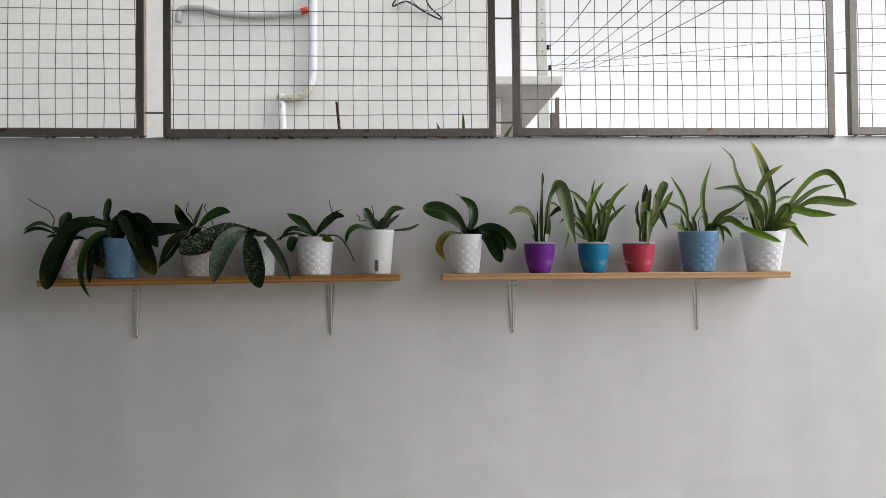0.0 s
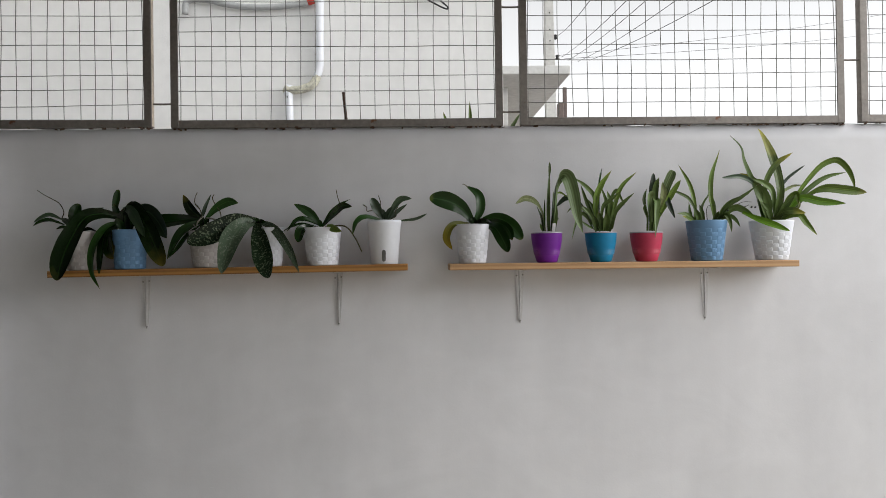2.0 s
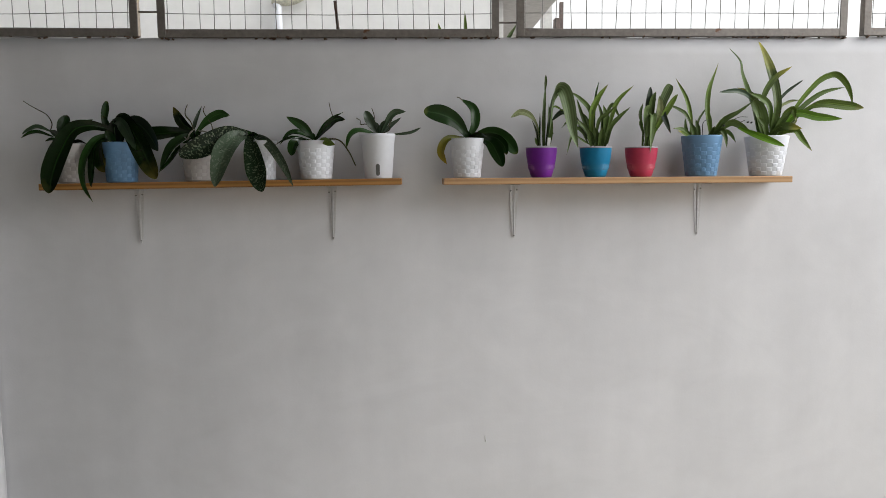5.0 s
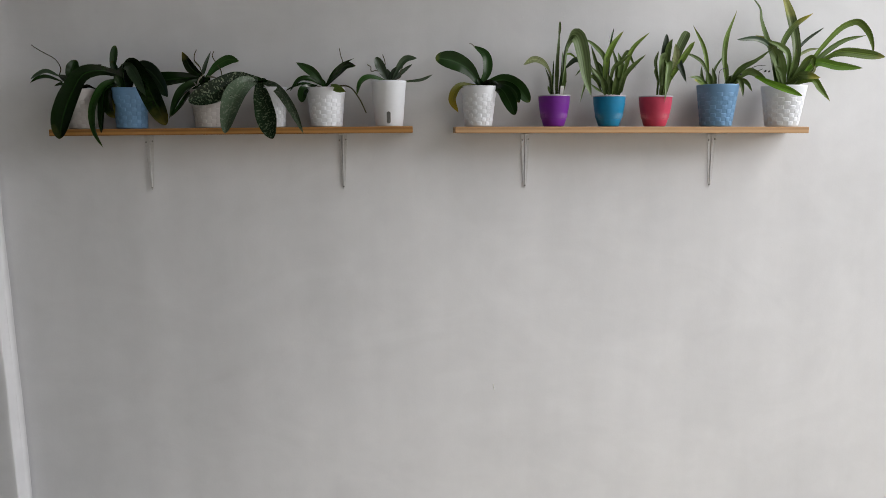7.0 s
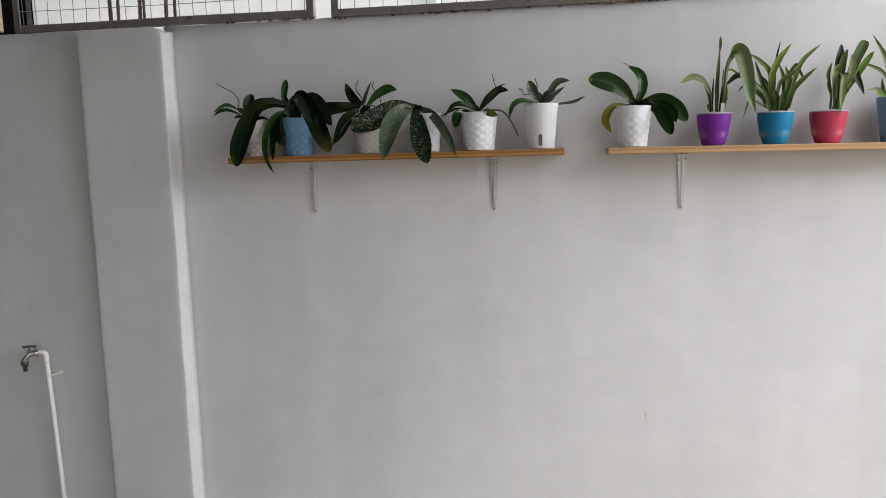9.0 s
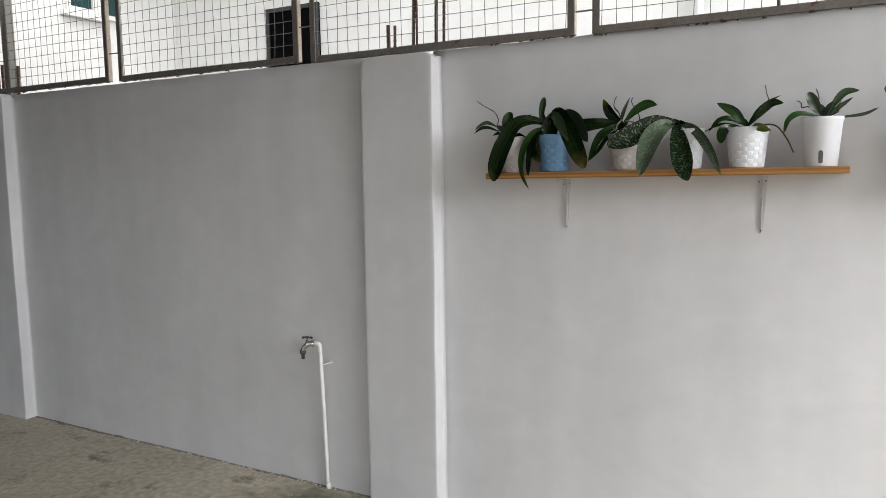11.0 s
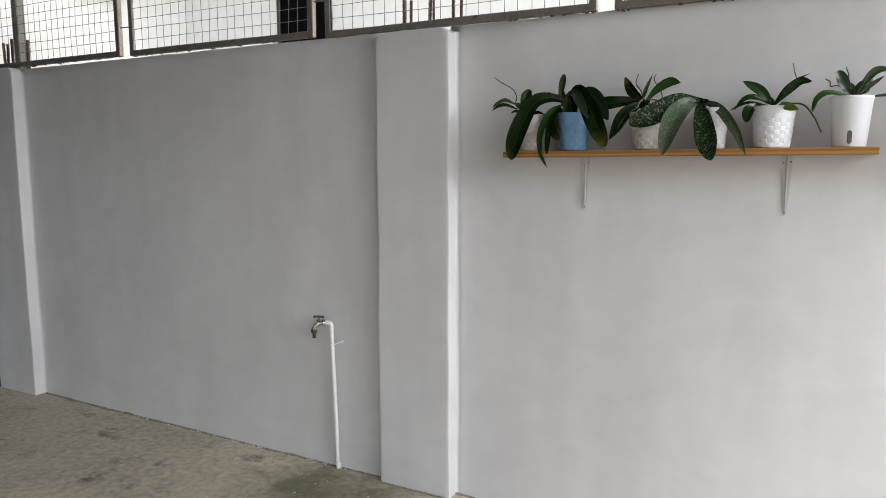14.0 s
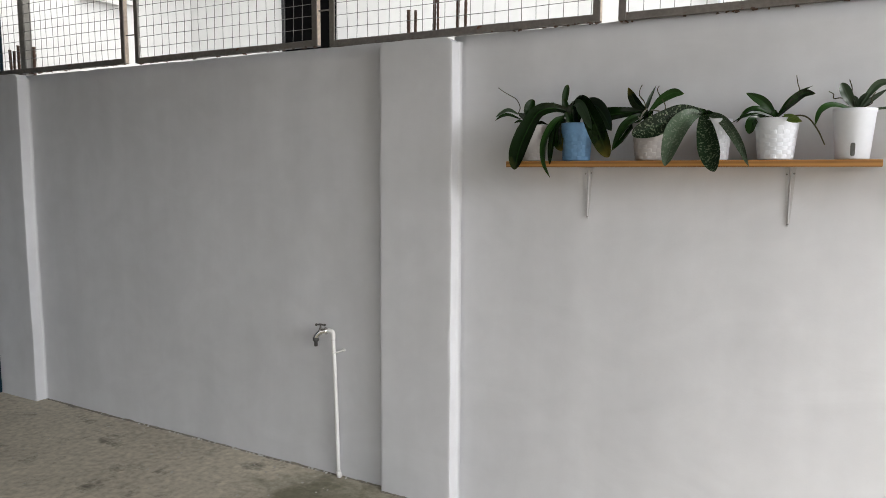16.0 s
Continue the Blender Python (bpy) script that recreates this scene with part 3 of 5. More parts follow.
def house_window(x0, x1, z0, z1, y, glass, sill=False):
    f = hpart("window", boxed(x0, y - 0.012, z0, x1, y + 0.05, z1, 0.003), glass)
    k = 0.035
    for a in ((x0, z0, x1, z0 + k), (x0, z1 - k, x1, z1), (x0, z0 + k, x0 + k, z1 - k), (x1 - k, z0 + k, x1, z1 - k)):
        part("window_frame", boxed(a[0], y - 0.03, a[1], a[2], y - 0.0125, a[3], 0.003), BLACK, f)
    if sill:
        part("window_sill", boxed(x0 - 0.1, y - 0.09, z0 - 0.05, x1 + 0.1, y - 0.0125, z0, 0.004), RENDER_WHITE, f)
    return f


house_window(-4.72, -4.13, 1.7, 2.97, 4.5, GLASS_DARK)


def side_window(y0, y1, z0, z1, sill):
    """A window on the east face of the near wing."""
    x, k = -5.9, 0.04
    f = hpart("window", boxed(x - 0.05, y0, z0, x + 0.012, y1, z1, 0.003), GLASS_TEAL)
    for a in ((y0 - k, z0 - k, y1 + k, z0), (y0 - k, z1, y1 + k, z1 + k), (y0 - k, z0, y0, z1), (y1, z0, y1 + k, z1)):
        part("window_frame", boxed(x + 0.0125, a[0], a[1], x + 0.04, a[2], a[3], 0.003), RENDER_WHITE, f)
    if sill:
        part("window_sill", boxed(x + 0.0125, y0 - 0.09, z0 - 0.09, x + 0.07, y1 + 0.09, z0 - 0.045, 0.004), RENDER_WHITE, f)
    return f


side_window(3.365, 3.575, 2.93, 4.0, True)
side_window(3.66, 3.82, 2.912, 4.0, False)

MOSS = mat("mossy_stained_pvc", (0.50, 0.49, 0.40), 0.7, var=0.45, scale=16, fine=60, bump=0.3)
pipe = empty("drain_pipe", -0.76, 4.44, 0)
tagged(pipe, "white plastic drain pipe with a mossy sideways bend", "drain pipe")
part("upper_pipe", tube(bmesh.new(), [(0.01, 0, 4.6), (0.005, 0, 3.6), (0, 0, 3.0), (-0.005, 0, 2.84), (-0.03, 0, 2.76)], 0.028, 14, steps=4), PVC_OLD, pipe)
part("bend", tube(bmesh.new(), [(-0.02, 0, 2.775), (-0.055, -0.002, 2.715), (-0.13, -0.002, 2.682), (-0.205, -0.002, 2.676), (-0.25, 0, 2.69)], 0.029, 14, steps=5), MOSS, pipe, "moss-stained bend")
part("lower_pipe", tube(bmesh.new(), [(-0.232, 0, 2.70), (-0.225, 0, 2.62), (-0.216, 0, 2.5), (-0.215, 0, 0.0)], 0.025, 14, steps=4), PVC_OLD, pipe)
cond = empty("conduit", 0, 4.46, 0)
tagged(cond, "grey flexible conduit with a red end on the white wall", "conduit")
part("tube", tube(bmesh.new(), [(-1.70, 0, 3.22), (-1.68, 0, 3.31), (-1.55, 0, 3.32), (-1.40, 0, 3.285), (-1.2, 0, 3.265), (-1.0, 0, 3.275), (-0.84, 0, 3.30)], 0.022, 10), CONDUIT, cond)
part("end_cap", tube(bmesh.new(), [(-0.845, 0, 3.30), (-0.80, 0, 3.315)], 0.024, 10, smooth=False), RED_CAP, cond, "red plastic end cap")
loop = part("cable_loop", tube(bmesh.new(), [(-0.2, 4.45, 3.36), (-0.13, 4.44, 3.35), (-0.09, 4.44, 3.40), (0.0, 4.44, 3.32), (0.1, 4.44, 3.31), (0.22, 4.44, 3.38), (0.26, 4.45, 3.5)], 0.004, 6), CONDUIT)
tagged(loop, "thin grey cable looped over the white wall", "cable")
loop = part("cable_loop", tube(bmesh.new(), [(-0.17, 4.45, 3.40), (-0.2, 4.45, 3.34), (-0.1, 4.44, 3.37), (0.02, 4.44, 3.30), (0.12, 4.44, 3.25), (0.14, 4.44, 3.26), (0.06, 4.45, 3.34), (0.02, 4.45, 3.44), (-0.02, 4.45, 3.55)], 0.006, 6), BLACK)
tagged(loop, "tangled loop of black cable hanging on the white wall", "cable")

pole = empty("utility_pole", 2.30, 12.0, 0)
tagged(pole, "grey concrete utility pole carrying overhead wires", "utility pole")
bm = boxed(-0.13, -0.13, -0.05, 0.13, 0.13, 9.0, 0.015)
for v in bm.verts:
    k = 1 - 0.66 * max(0.0, v.co.z) / 9.0
    v.co.x, v.co.y = v.co.x * k + 0.006 * (5 - v.co.z), v.co.y * k
part("shaft", bm, RENDER_SHADE, pole)
for z in (5.25, 5.45, 5.75, 6.0, 6.2):
    k = part("bolt_hole", revolve(bmesh.new(), [(0.012, 0.0), (0.012, 0.004), (0.001, 0.005)], 8), BLACK, pole)
    k.matrix_basis = pose(0.006 * (5 - z), -0.13 * (1 - 0.66 * z / 9.0) - 0.003, z, 90, 0, 0)
for x, z in ((0.13, 4.965), (0.10, 5.325)):
    part("insulator", revolve(bmesh.new(), [(0.012, -0.045), (0.04, -0.025), (0.022, 0.0), (0.04, 0.025), (0.012, 0.045)], 10, True, True, (x, -0.06, z)), BLACK, pole)
BROWN = mat("brown_post", (0.13, 0.1, 0.09), 0.7, var=0.3, scale=8)
fpost = empty("gate_post", 1.505, 7.0, 0)
tagged(fpost, "thin brown post with a meter box beyond the slab", "post")
part("shaft", boxed(-0.02, -0.02, -0.02, 0.02, 0.02, 3.28, 0.006), BROWN, fpost)
part("box", boxed(-0.078, -0.06, 2.7, -0.022, 0.04, 3.11, 0.008), BROWN, fpost, "weathered brown meter box")
for a, b, sag in (((2.42, 11.9, 5.33), (0.83, 1.28, 2.88), 0.12),
                  ((2.5, 11.9, 4.96), (1.4, 1.28, 3.19), 0.12),
                  ((2.61, 11.9, 4.9), (1.63, 1.28, 3.23), 0.12),
                  ((2.79, 11.9, 4.88), (2.0, 1.28, 3.25), 0.12),
                  ((2.99, 11.9, 4.9), (2.49, 1.28, 3.24), 0.12),
                  ((2.46, 11.9, 4.99), (17.16, 22.02, 9.46), 0.12),
                  ((2.55, 11.9, 4.93), (17.12, 22.02, 8.77), 0.12)):
    a, b = Vector(a), Vector(b)
    pts = [a.lerp(b, t / 8) - Vector((0, 0, sag * 4 * (t / 8) * (1 - t / 8))) for t in range(9)]
    tagged(part("overhead_wire", tube(bmesh.new(), pts, 0.004, 5, steps=2), BLACK), "thin black overhead wire sagging from the pole", "wire", "overhead wires")

# ---- shelves and brackets ----


def shelf(x0, z0, x1, z1, material, label):
    """A planed board on the wall, top front edge from (x0, z0) to (x1, z1)."""
    length = math.hypot(x1 - x0, z1 - z0)
    bm = boxed(-length / 2, 1.85, -0.022, length / 2, 1.994, 0, 0.0018)
    ob = part("wall_shelf", bm, material)
    ob.matrix_basis = pose((x0 + x1) / 2, 0, (z0 + z1) / 2, 0, -math.degrees(math.atan2(z1 - z0, x1 - x0)), 0)
    return tagged(ob, label, "shelf", "wall shelves")


shelf(-1.34, 1.4755, -0.133, 1.4825, PINE_DARK, "amber stained pine board shelf on two steel brackets")
shelf(0.011, 1.4805, 1.231, 1.4765, PINE_PALE, "pale pine board shelf on two steel brackets")


def shelf_z(x):
    return 1.4755 + 0.007 * (x + 1.34) / 1.207 if x < -0.06 else 1.4805 - 0.004 * (x - 0.011) / 1.22


def bracket_leg(bm, length, w0, w1, thick, ribh=0.004):
    """A stamped leg along -z, tapered, with a rounded end and a raised centre rib; front towards -y."""
    n = 14
    rows = []
    for i in range(n + 1):
        t = i / n
        w = (w0 + (w1 - w0) * t) / 2
        if t > 0.94:
            w *= math.sqrt(max(0.05, 1 - ((t - 0.94) / 0.06) ** 2))
        rib = ribh * min(1, t * 8) * min(1, (1 - t) * 10)
        prof = ((-w, 0), (-w, -thick), (-w * 0.3, -thick), (-w * 0.12, -thick - rib), (w * 0.12, -thick - rib), (w * 0.3, -thick), (w, -thick), (w, 0))
        rows.append([bm.verts.new((x, y, -length * t)) for x, y in prof])
    for a, b in zip(rows, rows[1:]):
        for k in range(8):
            bm.faces.new((a[k], a[(k + 1) % 8], b[(k + 1) % 8], b[k]))
    bm.faces.new(rows[0])
    bm.faces.new(rows[-1][::-1])
    bmesh.ops.recalc_face_normals(bm, faces=bm.faces)
    return bm


def bracket(x, top):
    b = empty("shelf_bracket", x, 1.998, top)
    tagged(b, "zinc plated pressed steel shelf bracket screwed to the wall", "bracket", "shelf brackets")
    h = top - 1.262
    part("wall_leg", bracket_leg(bmesh.new(), h, 0.034, 0.011, 0.003), BRACKET, b)
    arm = part("shelf_arm", bracket_leg(bmesh.new(), 0.125, 0.032, 0.013, 0.002, 0.0015), BRACKET, b)
    arm.matrix_basis = pose(0, -0.003, -0.0005, -90, 0, 0) @ pose(0, 0, 0, 0, 0, 180)
    for sx, sz in ((-0.011, -0.024), (0.011, -0.021), (0, -h + 0.008)):
        s = part("screw", revolve(bmesh.new(), [(0.0001, 0.0026), (0.0022, 0.002), (0.0032, 0.0)], 10), SCREW, b)
        s.matrix_basis = pose(sx, -0.0031, sz, 90, 0, 0)
    return b


for x in (-1.066, -0.384, 0.272, 0.953):
    bracket(x, shelf_z(x) - 0.0225)

# ---- pots and plants ----


def braid_pot(p, h, rt, rb, material):
    """A moulded pot: plain rim band over a basket weave of raised, bulging strips."""
    bm = bmesh.new()
    rad = lambda z: rb + (rt - rb) * z / h
    revolve(bm, [(0.001, 0.002), (rb - 0.004, 0.0), (rb, 0.003), (rad(h * 0.80), h * 0.80), (rad(h * 0.8) + 0.0012, h * 0.815), (rt, h - 0.004), (rt + 0.0006, h - 0.001), (rt - 0.0005, h), (rt - 0.003, h - 0.002),
                 (rad(h * 0.8) - 0.003, h * 0.8), (rb, h * 0.5)], 48)
    rows, cols, z0, z1 = 8, 10, h * 0.02, h * 0.80
    dz = (z1 - z0) / rows
    for j in range(rows):
        za, zb = z0 + j * dz, z0 + (j + 1) * dz
        for i in range(cols):
            a0 = 2 * math.pi * (i + (0.5 if j % 2 else 0)) / cols
            a1 = a0 + 2 * math.pi / cols * 0.54
            grid = []
            for e, lift in ((0.0, -0.0006), (0.07, 0.0006), (0.3, 0.0011), (0.6, 0.0012), (0.88, 0.0008), (1.0, -0.0006)):
                ang, col = a0 + (a1 - a0) * e, []
                for q, k in ((0.0, 0.0), (0.08, 0.85), (0.5, 1.0), (0.92, 0.85), (1.0, 0.0)):
                    zz = za + (zb - za) * q
                    r = rad(zz) - 0.0006 + (lift + 0.0006) * k
                    col.append(bm.verts.new((r * math.cos(ang), r * math.sin(ang), zz)))
                grid.append(col)
            for c0, c1 in zip(grid, grid[1:]):
                for k in range(4):
                    bm.faces.new((c0[k], c1[k], c1[k + 1], c0[k + 1]))
    bmesh.ops.recalc_face_normals(bm, faces=bm.faces)
    return part("pot", bm, material, p)


def tall_pot(p, h, rt, rb, material):
    bm = revolve(bmesh.new(), [(0.001, 0.002), (rb - 0.003, 0.0), (rb, 0.003), (rt - 0.001, h - 0.012), (rt + 0.0012, h - 0.010), (rt + 0.0014, h - 0.001), (rt, h), (rt - 0.003, h - 0.001), (rt - 0.004, h - 0.02), (rb, h * 0.5)], 64)
    pot = part("pot", bm, material, p)
    bm = bmesh.new()
    zc, hw, hh = h * 0.19, 0.0065, 0.02
    pts = [(hw * math.cos(math.pi * k / 8), (hh - hw) + hw * math.sin(math.pi * k / 8)) for k in range(9)] + [(-hw * math.cos(math.pi * k / 8), -(hh - hw) - hw * math.sin(math.pi * k / 8)) for k in range(9)]
    rad = lambda z: rb + (rt - rb) * z / h
    fr = [bm.verts.new((x, -math.sqrt(rad(zc + z) ** 2 - x * x) - 0.0008, zc + z)) for x, z in pts]
    bk = [bm.verts.new((x, -math.sqrt(rad(zc + z) ** 2 - x * x) + 0.001, zc + z)) for x, z in pts]
    bm.faces.new(fr)
    for k in range(len(pts)):
        bm.faces.new((fr[k], fr[(k + 1) % len(pts)], bk[(k + 1) % len(pts)], bk[k]))
    bmesh.ops.recalc_face_normals(bm, faces=bm.faces)
    part("gauge_window", bm, SMOKE, pot, "smoky oval water gauge window")
    return pot


def cup_pot(p, h, rt, rb, material):
    """A glossy self-watering cup with a bulged foot, a step line and a thin pale lip; a dark liner inside."""
    prof = [(0.001, 0.003), (rb * 0.9, 0.0), (rb, 0.003)]
    for k in range(1, 11):
        t = k / 10
        prof.append((rb + (rt - rb) * (1 - (1 - t) ** 1.8), 0.003 + (h - 0.006) * t))
    prof += [(rt + 0.0008, h - 0.001), (rt - 0.0006, h), (rt - 0.0022, h - 0.002), (rt - 0.003, h - 0.02), (rb + (rt - rb) * 0.55, h * 0.3), (rb * 0.9, 0.006), (0.001, 0.006)]
    pot = part("pot", revolve(bmesh.new(), prof, 48), material, p)
    part("lip", revolve(bmesh.new(), [(rt + 0.0009, h - 0.0035), (rt + 0.0016, h - 0.0012), (rt + 0.0006, h + 0.0006), (rt - 0.0018, h + 0.0004), (rt - 0.0024, h - 0.002)], 48), LIP, pot, "pale translucent lip")
    part("liner", revolve(bmesh.new(), [(0.001, h * 0.08), (rb * 0.8, h * 0.08), (rt * 0.88, h * 0.9), (rt * 0.8, h * 0.88), (0.001, h * 0.85)], 32), LINER, pot, "dark inner growing pot")
    return pot


def potting(p, h, r, seed):
    rng = random.Random(seed)
    bm = revolve(bmesh.new(), [(r * 0.93, -0.006), (r * 0.7, 0.003), (r * 0.3, 0.005), (0.0008, 0.006)], 20)
    for k in range(26):
        a, d, s = rng.uniform(0, 6.3), r * 0.8 * math.sqrt(rng.random()), rng.uniform(0.004, 0.009)
        m = pose(d * math.cos(a), d * math.sin(a), 0.004, rng.uniform(0, 90), rng.uniform(0, 90), rng.uniform(0, 360)) @ Matrix.Diagonal((s * 1.6, s, s * 0.7, 1))
        bmesh.ops.create_cube(bm, size=1.0, matrix=m)
    ob = part("bark_mix", bm, BARK, p, "dark bark chips in the pot")
    ob.matrix_basis = pose(0, 0, h * 0.94 if h > 0.12 else h * 0.86)


SHAPES = {"STRAP": 0.45, "MID2": 0.48, "STRIP": 0.56, "PALE": 0.55, "YTIP": 0.6, "LIME": 0.6}


def leaf(p, tone, width, twist, *pts, peak=None, tip=None, base=None):
    """One leaf along a smooth curve, cupped along its midrib, with real thickness. peak: where it is widest; tip: 0.5 blunt, 1 pointed; base: its width at the foot."""
    bm = bmesh.new()
    if tone in ("STEM", "ROOT", "WIRE"):
        tube(bm, pts, width / 2, 7, taper=0.7)
        return part({"STEM": "flower_spike", "ROOT": "air_root", "WIRE": "support_wire"}[tone], bm, TONES[tone], p)
    fine = smooth_path(pts, 14)
    n = 38
    path, stops = [], []
    for k in range(n + 1):
        t = 1 - (1 - k / n) ** 1.5
        i = min(int(t * (len(fine) - 1)), len(fine) - 2)
        path.append(fine[i].lerp(fine[i + 1], t * (len(fine) - 1) - i))
        stops.append(t)
    blade = tone in SHAPES
    tw0, tw1 = twist if isinstance(twist, tuple) else (twist, twist)
    rng = random.Random(round(1e5 * (pts[-1][0] + 3 * pts[-1][2])))
    uvl = bm.loops.layers.uv.new("UVMap")
    cols = (-1, -0.72, -0.36, 0, 0.36, 0.72, 1)
    top, low, vs = [], [], []
    prev = None
    ph, wav, roll_ = rng.uniform(0, 6), rng.uniform(0.02, 0.06), rng.uniform(-1, 1)
    for i, q in enumerate(path):
        t = stops[i]
        d = (path[min(i + 1, n)] - path[max(i - 1, 0)]).normalized()
        s0 = Vector((d.z, 0, -d.x))
        s0 = s0.normalized() if s0.length > 0.05 else (prev or Vector((1, 0, 0)))
        if prev is not None and s0.dot(prev) < 0:
            s0 = -s0
        prev = s0
        e = min(1, max(0, (t - 0.25) / 0.4))
        a = radians(tw0 + (tw1 - tw0) * e * e * (3 - 2 * e) + (34 if blade else 10) * roll_ * t * t)
        s = (s0 * math.cos(a) + Vector((0, 1, 0)) * math.sin(a)).normalized()
        nn = s.cross(d).normalized()
        if nn.y > 0:
            nn = -nn
        top_at = peak or (SHAPES[tone] if blade else 0.6)
        foot = base or (0.45 if blade else 0.3)
        rise = foot + (1 - foot) * math.sin(math.pi / 2 * min(1, t / top_at)) ** 1.3
        f = rise * max(0.0, 1 - max(0, (t - top_at) / (1 - top_at)) ** 2) ** (tip or (0.9 if blade else 0.62))
        cup = 0.44 if blade else 0.36
        hw = max(0.0006, width * 0.48 * f)
        r1, r2 = [], []
        for c in cols:
            off = nn * (abs(c) ** 1.15 * hw * cup) + nn * (hw * wav * math.sin(t * 17 + ph + c * 2) * abs(c))
            pt = q + s * (c * hw) + off
            r1.append(bm.verts.new(pt))
            r2.append(bm.verts.new(pt - nn * (0.0010 * (1.05 - abs(c)))))
        top.append(r1)
        low.append(r2)
        vs.append(t)
    for i in range(n):
        for k in range(len(cols) - 1):
            for grid, flip in ((top, False), (low, True)):
                q = [grid[i][k], grid[i][k + 1], grid[i + 1][k + 1], grid[i + 1][k]]
                u = [(cols[k] / 2 + 0.5, vs[i]), (cols[k + 1] / 2 + 0.5, vs[i]), (cols[k + 1] / 2 + 0.5, vs[i + 1]), (cols[k] / 2 + 0.5, vs[i + 1])]
                if flip:
                    q, u = q[::-1], u[::-1]
                f = bm.faces.new(q)
                f.smooth = True
                for lp, w in zip(f.loops, u):
                    lp[uvl].uv = w
    return part("leaf", bm, TONES[tone], p)


POTS = {"braid": braid_pot, "tall": tall_pot, "cup": cup_pot}
PLASTIC = {"white": POT_WHITE, "shaded_white": POT_WHITE_SHADED, "blue": POT_BLUE, "purple": CUP_PURPLE, "teal": CUP_TEAL, "red": CUP_RED}


def potted(kind, color, x, h, rt, rb, label, turn=0.0):
    p = empty("potted_orchid", x, 1.905, shelf_z(x) + 0.0008)
    tagged(p, label, "potted plant", "potted orchids on the shelves")
    pot = POTS[kind](p, h, rt, rb, PLASTIC[color])
    pot.matrix_basis = pose(0, 0, 0, 0, 0, 0 if kind == "tall" else turn)
    potting(p, h, rt - 0.004, round(x * 1000))
    return p


white_a = potted("braid", "shaded_white", -1.252, 0.132, 0.056, 0.043, "small drooping orchid in an off-white braided pot darkened for leaf shade", 37)
leaf(white_a, "DULL", 0.0197, 30, (-0.064, -0.000, 0.175), (-0.098, -0.008, 0.190), (-0.125, -0.014, 0.180), (-0.148, -0.020, 0.165), peak=0.55, tip=0.8)
leaf(white_a, "DARK", 0.0158, 30, (-0.055, -0.000, 0.157), (-0.094, -0.017, 0.172), (-0.121, -0.029, 0.166), (-0.141, -0.040, 0.151), peak=0.5, tip=0.9)
leaf(white_a, "DARK", 0.0138, 30, (-0.031, -0.000, 0.132), (-0.044, -0.026, 0.147), (-0.061, -0.045, 0.140))
leaf(white_a, "DULL", 0.0217, 25, (-0.027, -0.000, 0.140), (-0.035, -0.014, 0.162), (-0.052, -0.025, 0.177), peak=0.6)
leaf(white_a, "DARK", 0.0414, 10, (-0.029, -0.000, 0.151), (-0.024, 0.007, 0.190), (-0.010, 0.012, 0.229), peak=0.62, tip=0.5)
leaf(white_a, "DARK", 0.0178, 50, (0.003, -0.000, 0.135), (0.037, -0.017, 0.144), (0.067, -0.030, 0.132), peak=0.5)
leaf(white_a, "DARK", 0.0099, 40, (0.022, -0.000, 0.185), (0.041, 0.017, 0.208), (0.066, 0.030, 0.216))
leaf(white_a, "STEM", 0.0037, 0, (-0.064, -0.000, 0.177), (-0.060, 0.006, 0.202), (-0.077, 0.010, 0.231), (-0.107, 0.013, 0.249), (-0.133, 0.017, 0.263), (-0.157, 0.020, 0.279))
leaf(white_a, "DARK", 0.0158, 20, (-0.019, -0.000, 0.132), (-0.026, 0.006, 0.155), (-0.039, 0.010, 0.175))
blue_a = potted("braid", "blue", -1.086, 0.135, 0.056, 0.049, "moth orchid with long arching dark leaves in a blue braided pot", 74)
leaf(blue_a, "DARK", 0.0750, 8, (-0.021, -0.000, 0.176), (-0.080, -0.025, 0.190), (-0.132, -0.043, 0.175), (-0.166, -0.060, 0.114), (-0.190, -0.075, 0.046), (-0.205, -0.090, -0.033), peak=0.78, tip=0.55, base=0.24)
leaf(blue_a, "DARK", 0.0256, 0, (-0.034, -0.000, 0.141), (-0.038, -0.006, 0.187), (-0.049, -0.010, 0.224), base=0.6)
leaf(blue_a, "MID", 0.0256, 10, (-0.053, -0.000, 0.182), (-0.051, 0.009, 0.223), (-0.044, 0.015, 0.276), peak=0.7, tip=0.5)
leaf(blue_a, "MID", 0.0296, (8, 20), (-0.029, -0.000, 0.164), (-0.069, -0.026, 0.146), (-0.094, -0.046, 0.100), (-0.103, -0.063, 0.045), (-0.093, -0.079, -0.011), (-0.063, -0.095, -0.062), peak=0.45, tip=0.9)
leaf(blue_a, "DARK", 0.0335, 20, (-0.034, -0.000, 0.157), (-0.067, -0.033, 0.125), (-0.072, -0.058, 0.060), (-0.071, -0.080, -0.014), peak=0.5)
leaf(blue_a, "DARKT", 0.0394, 15, (-0.040, -0.000, 0.153), (-0.062, -0.025, 0.118), (-0.054, -0.043, 0.068), (-0.032, -0.060, 0.035), peak=0.6)
leaf(blue_a, "YELL", 0.0276, 15, (-0.038, -0.000, 0.153), (-0.048, -0.023, 0.110), (-0.040, -0.040, 0.049), peak=0.6)
leaf(blue_a, "DARKT", 0.0690, 5, (-0.012, -0.000, 0.176), (0.027, -0.030, 0.210), (0.070, -0.052, 0.154), (0.109, -0.071, 0.081), (0.145, -0.090, 0.011), peak=0.68, tip=0.5, base=0.4)
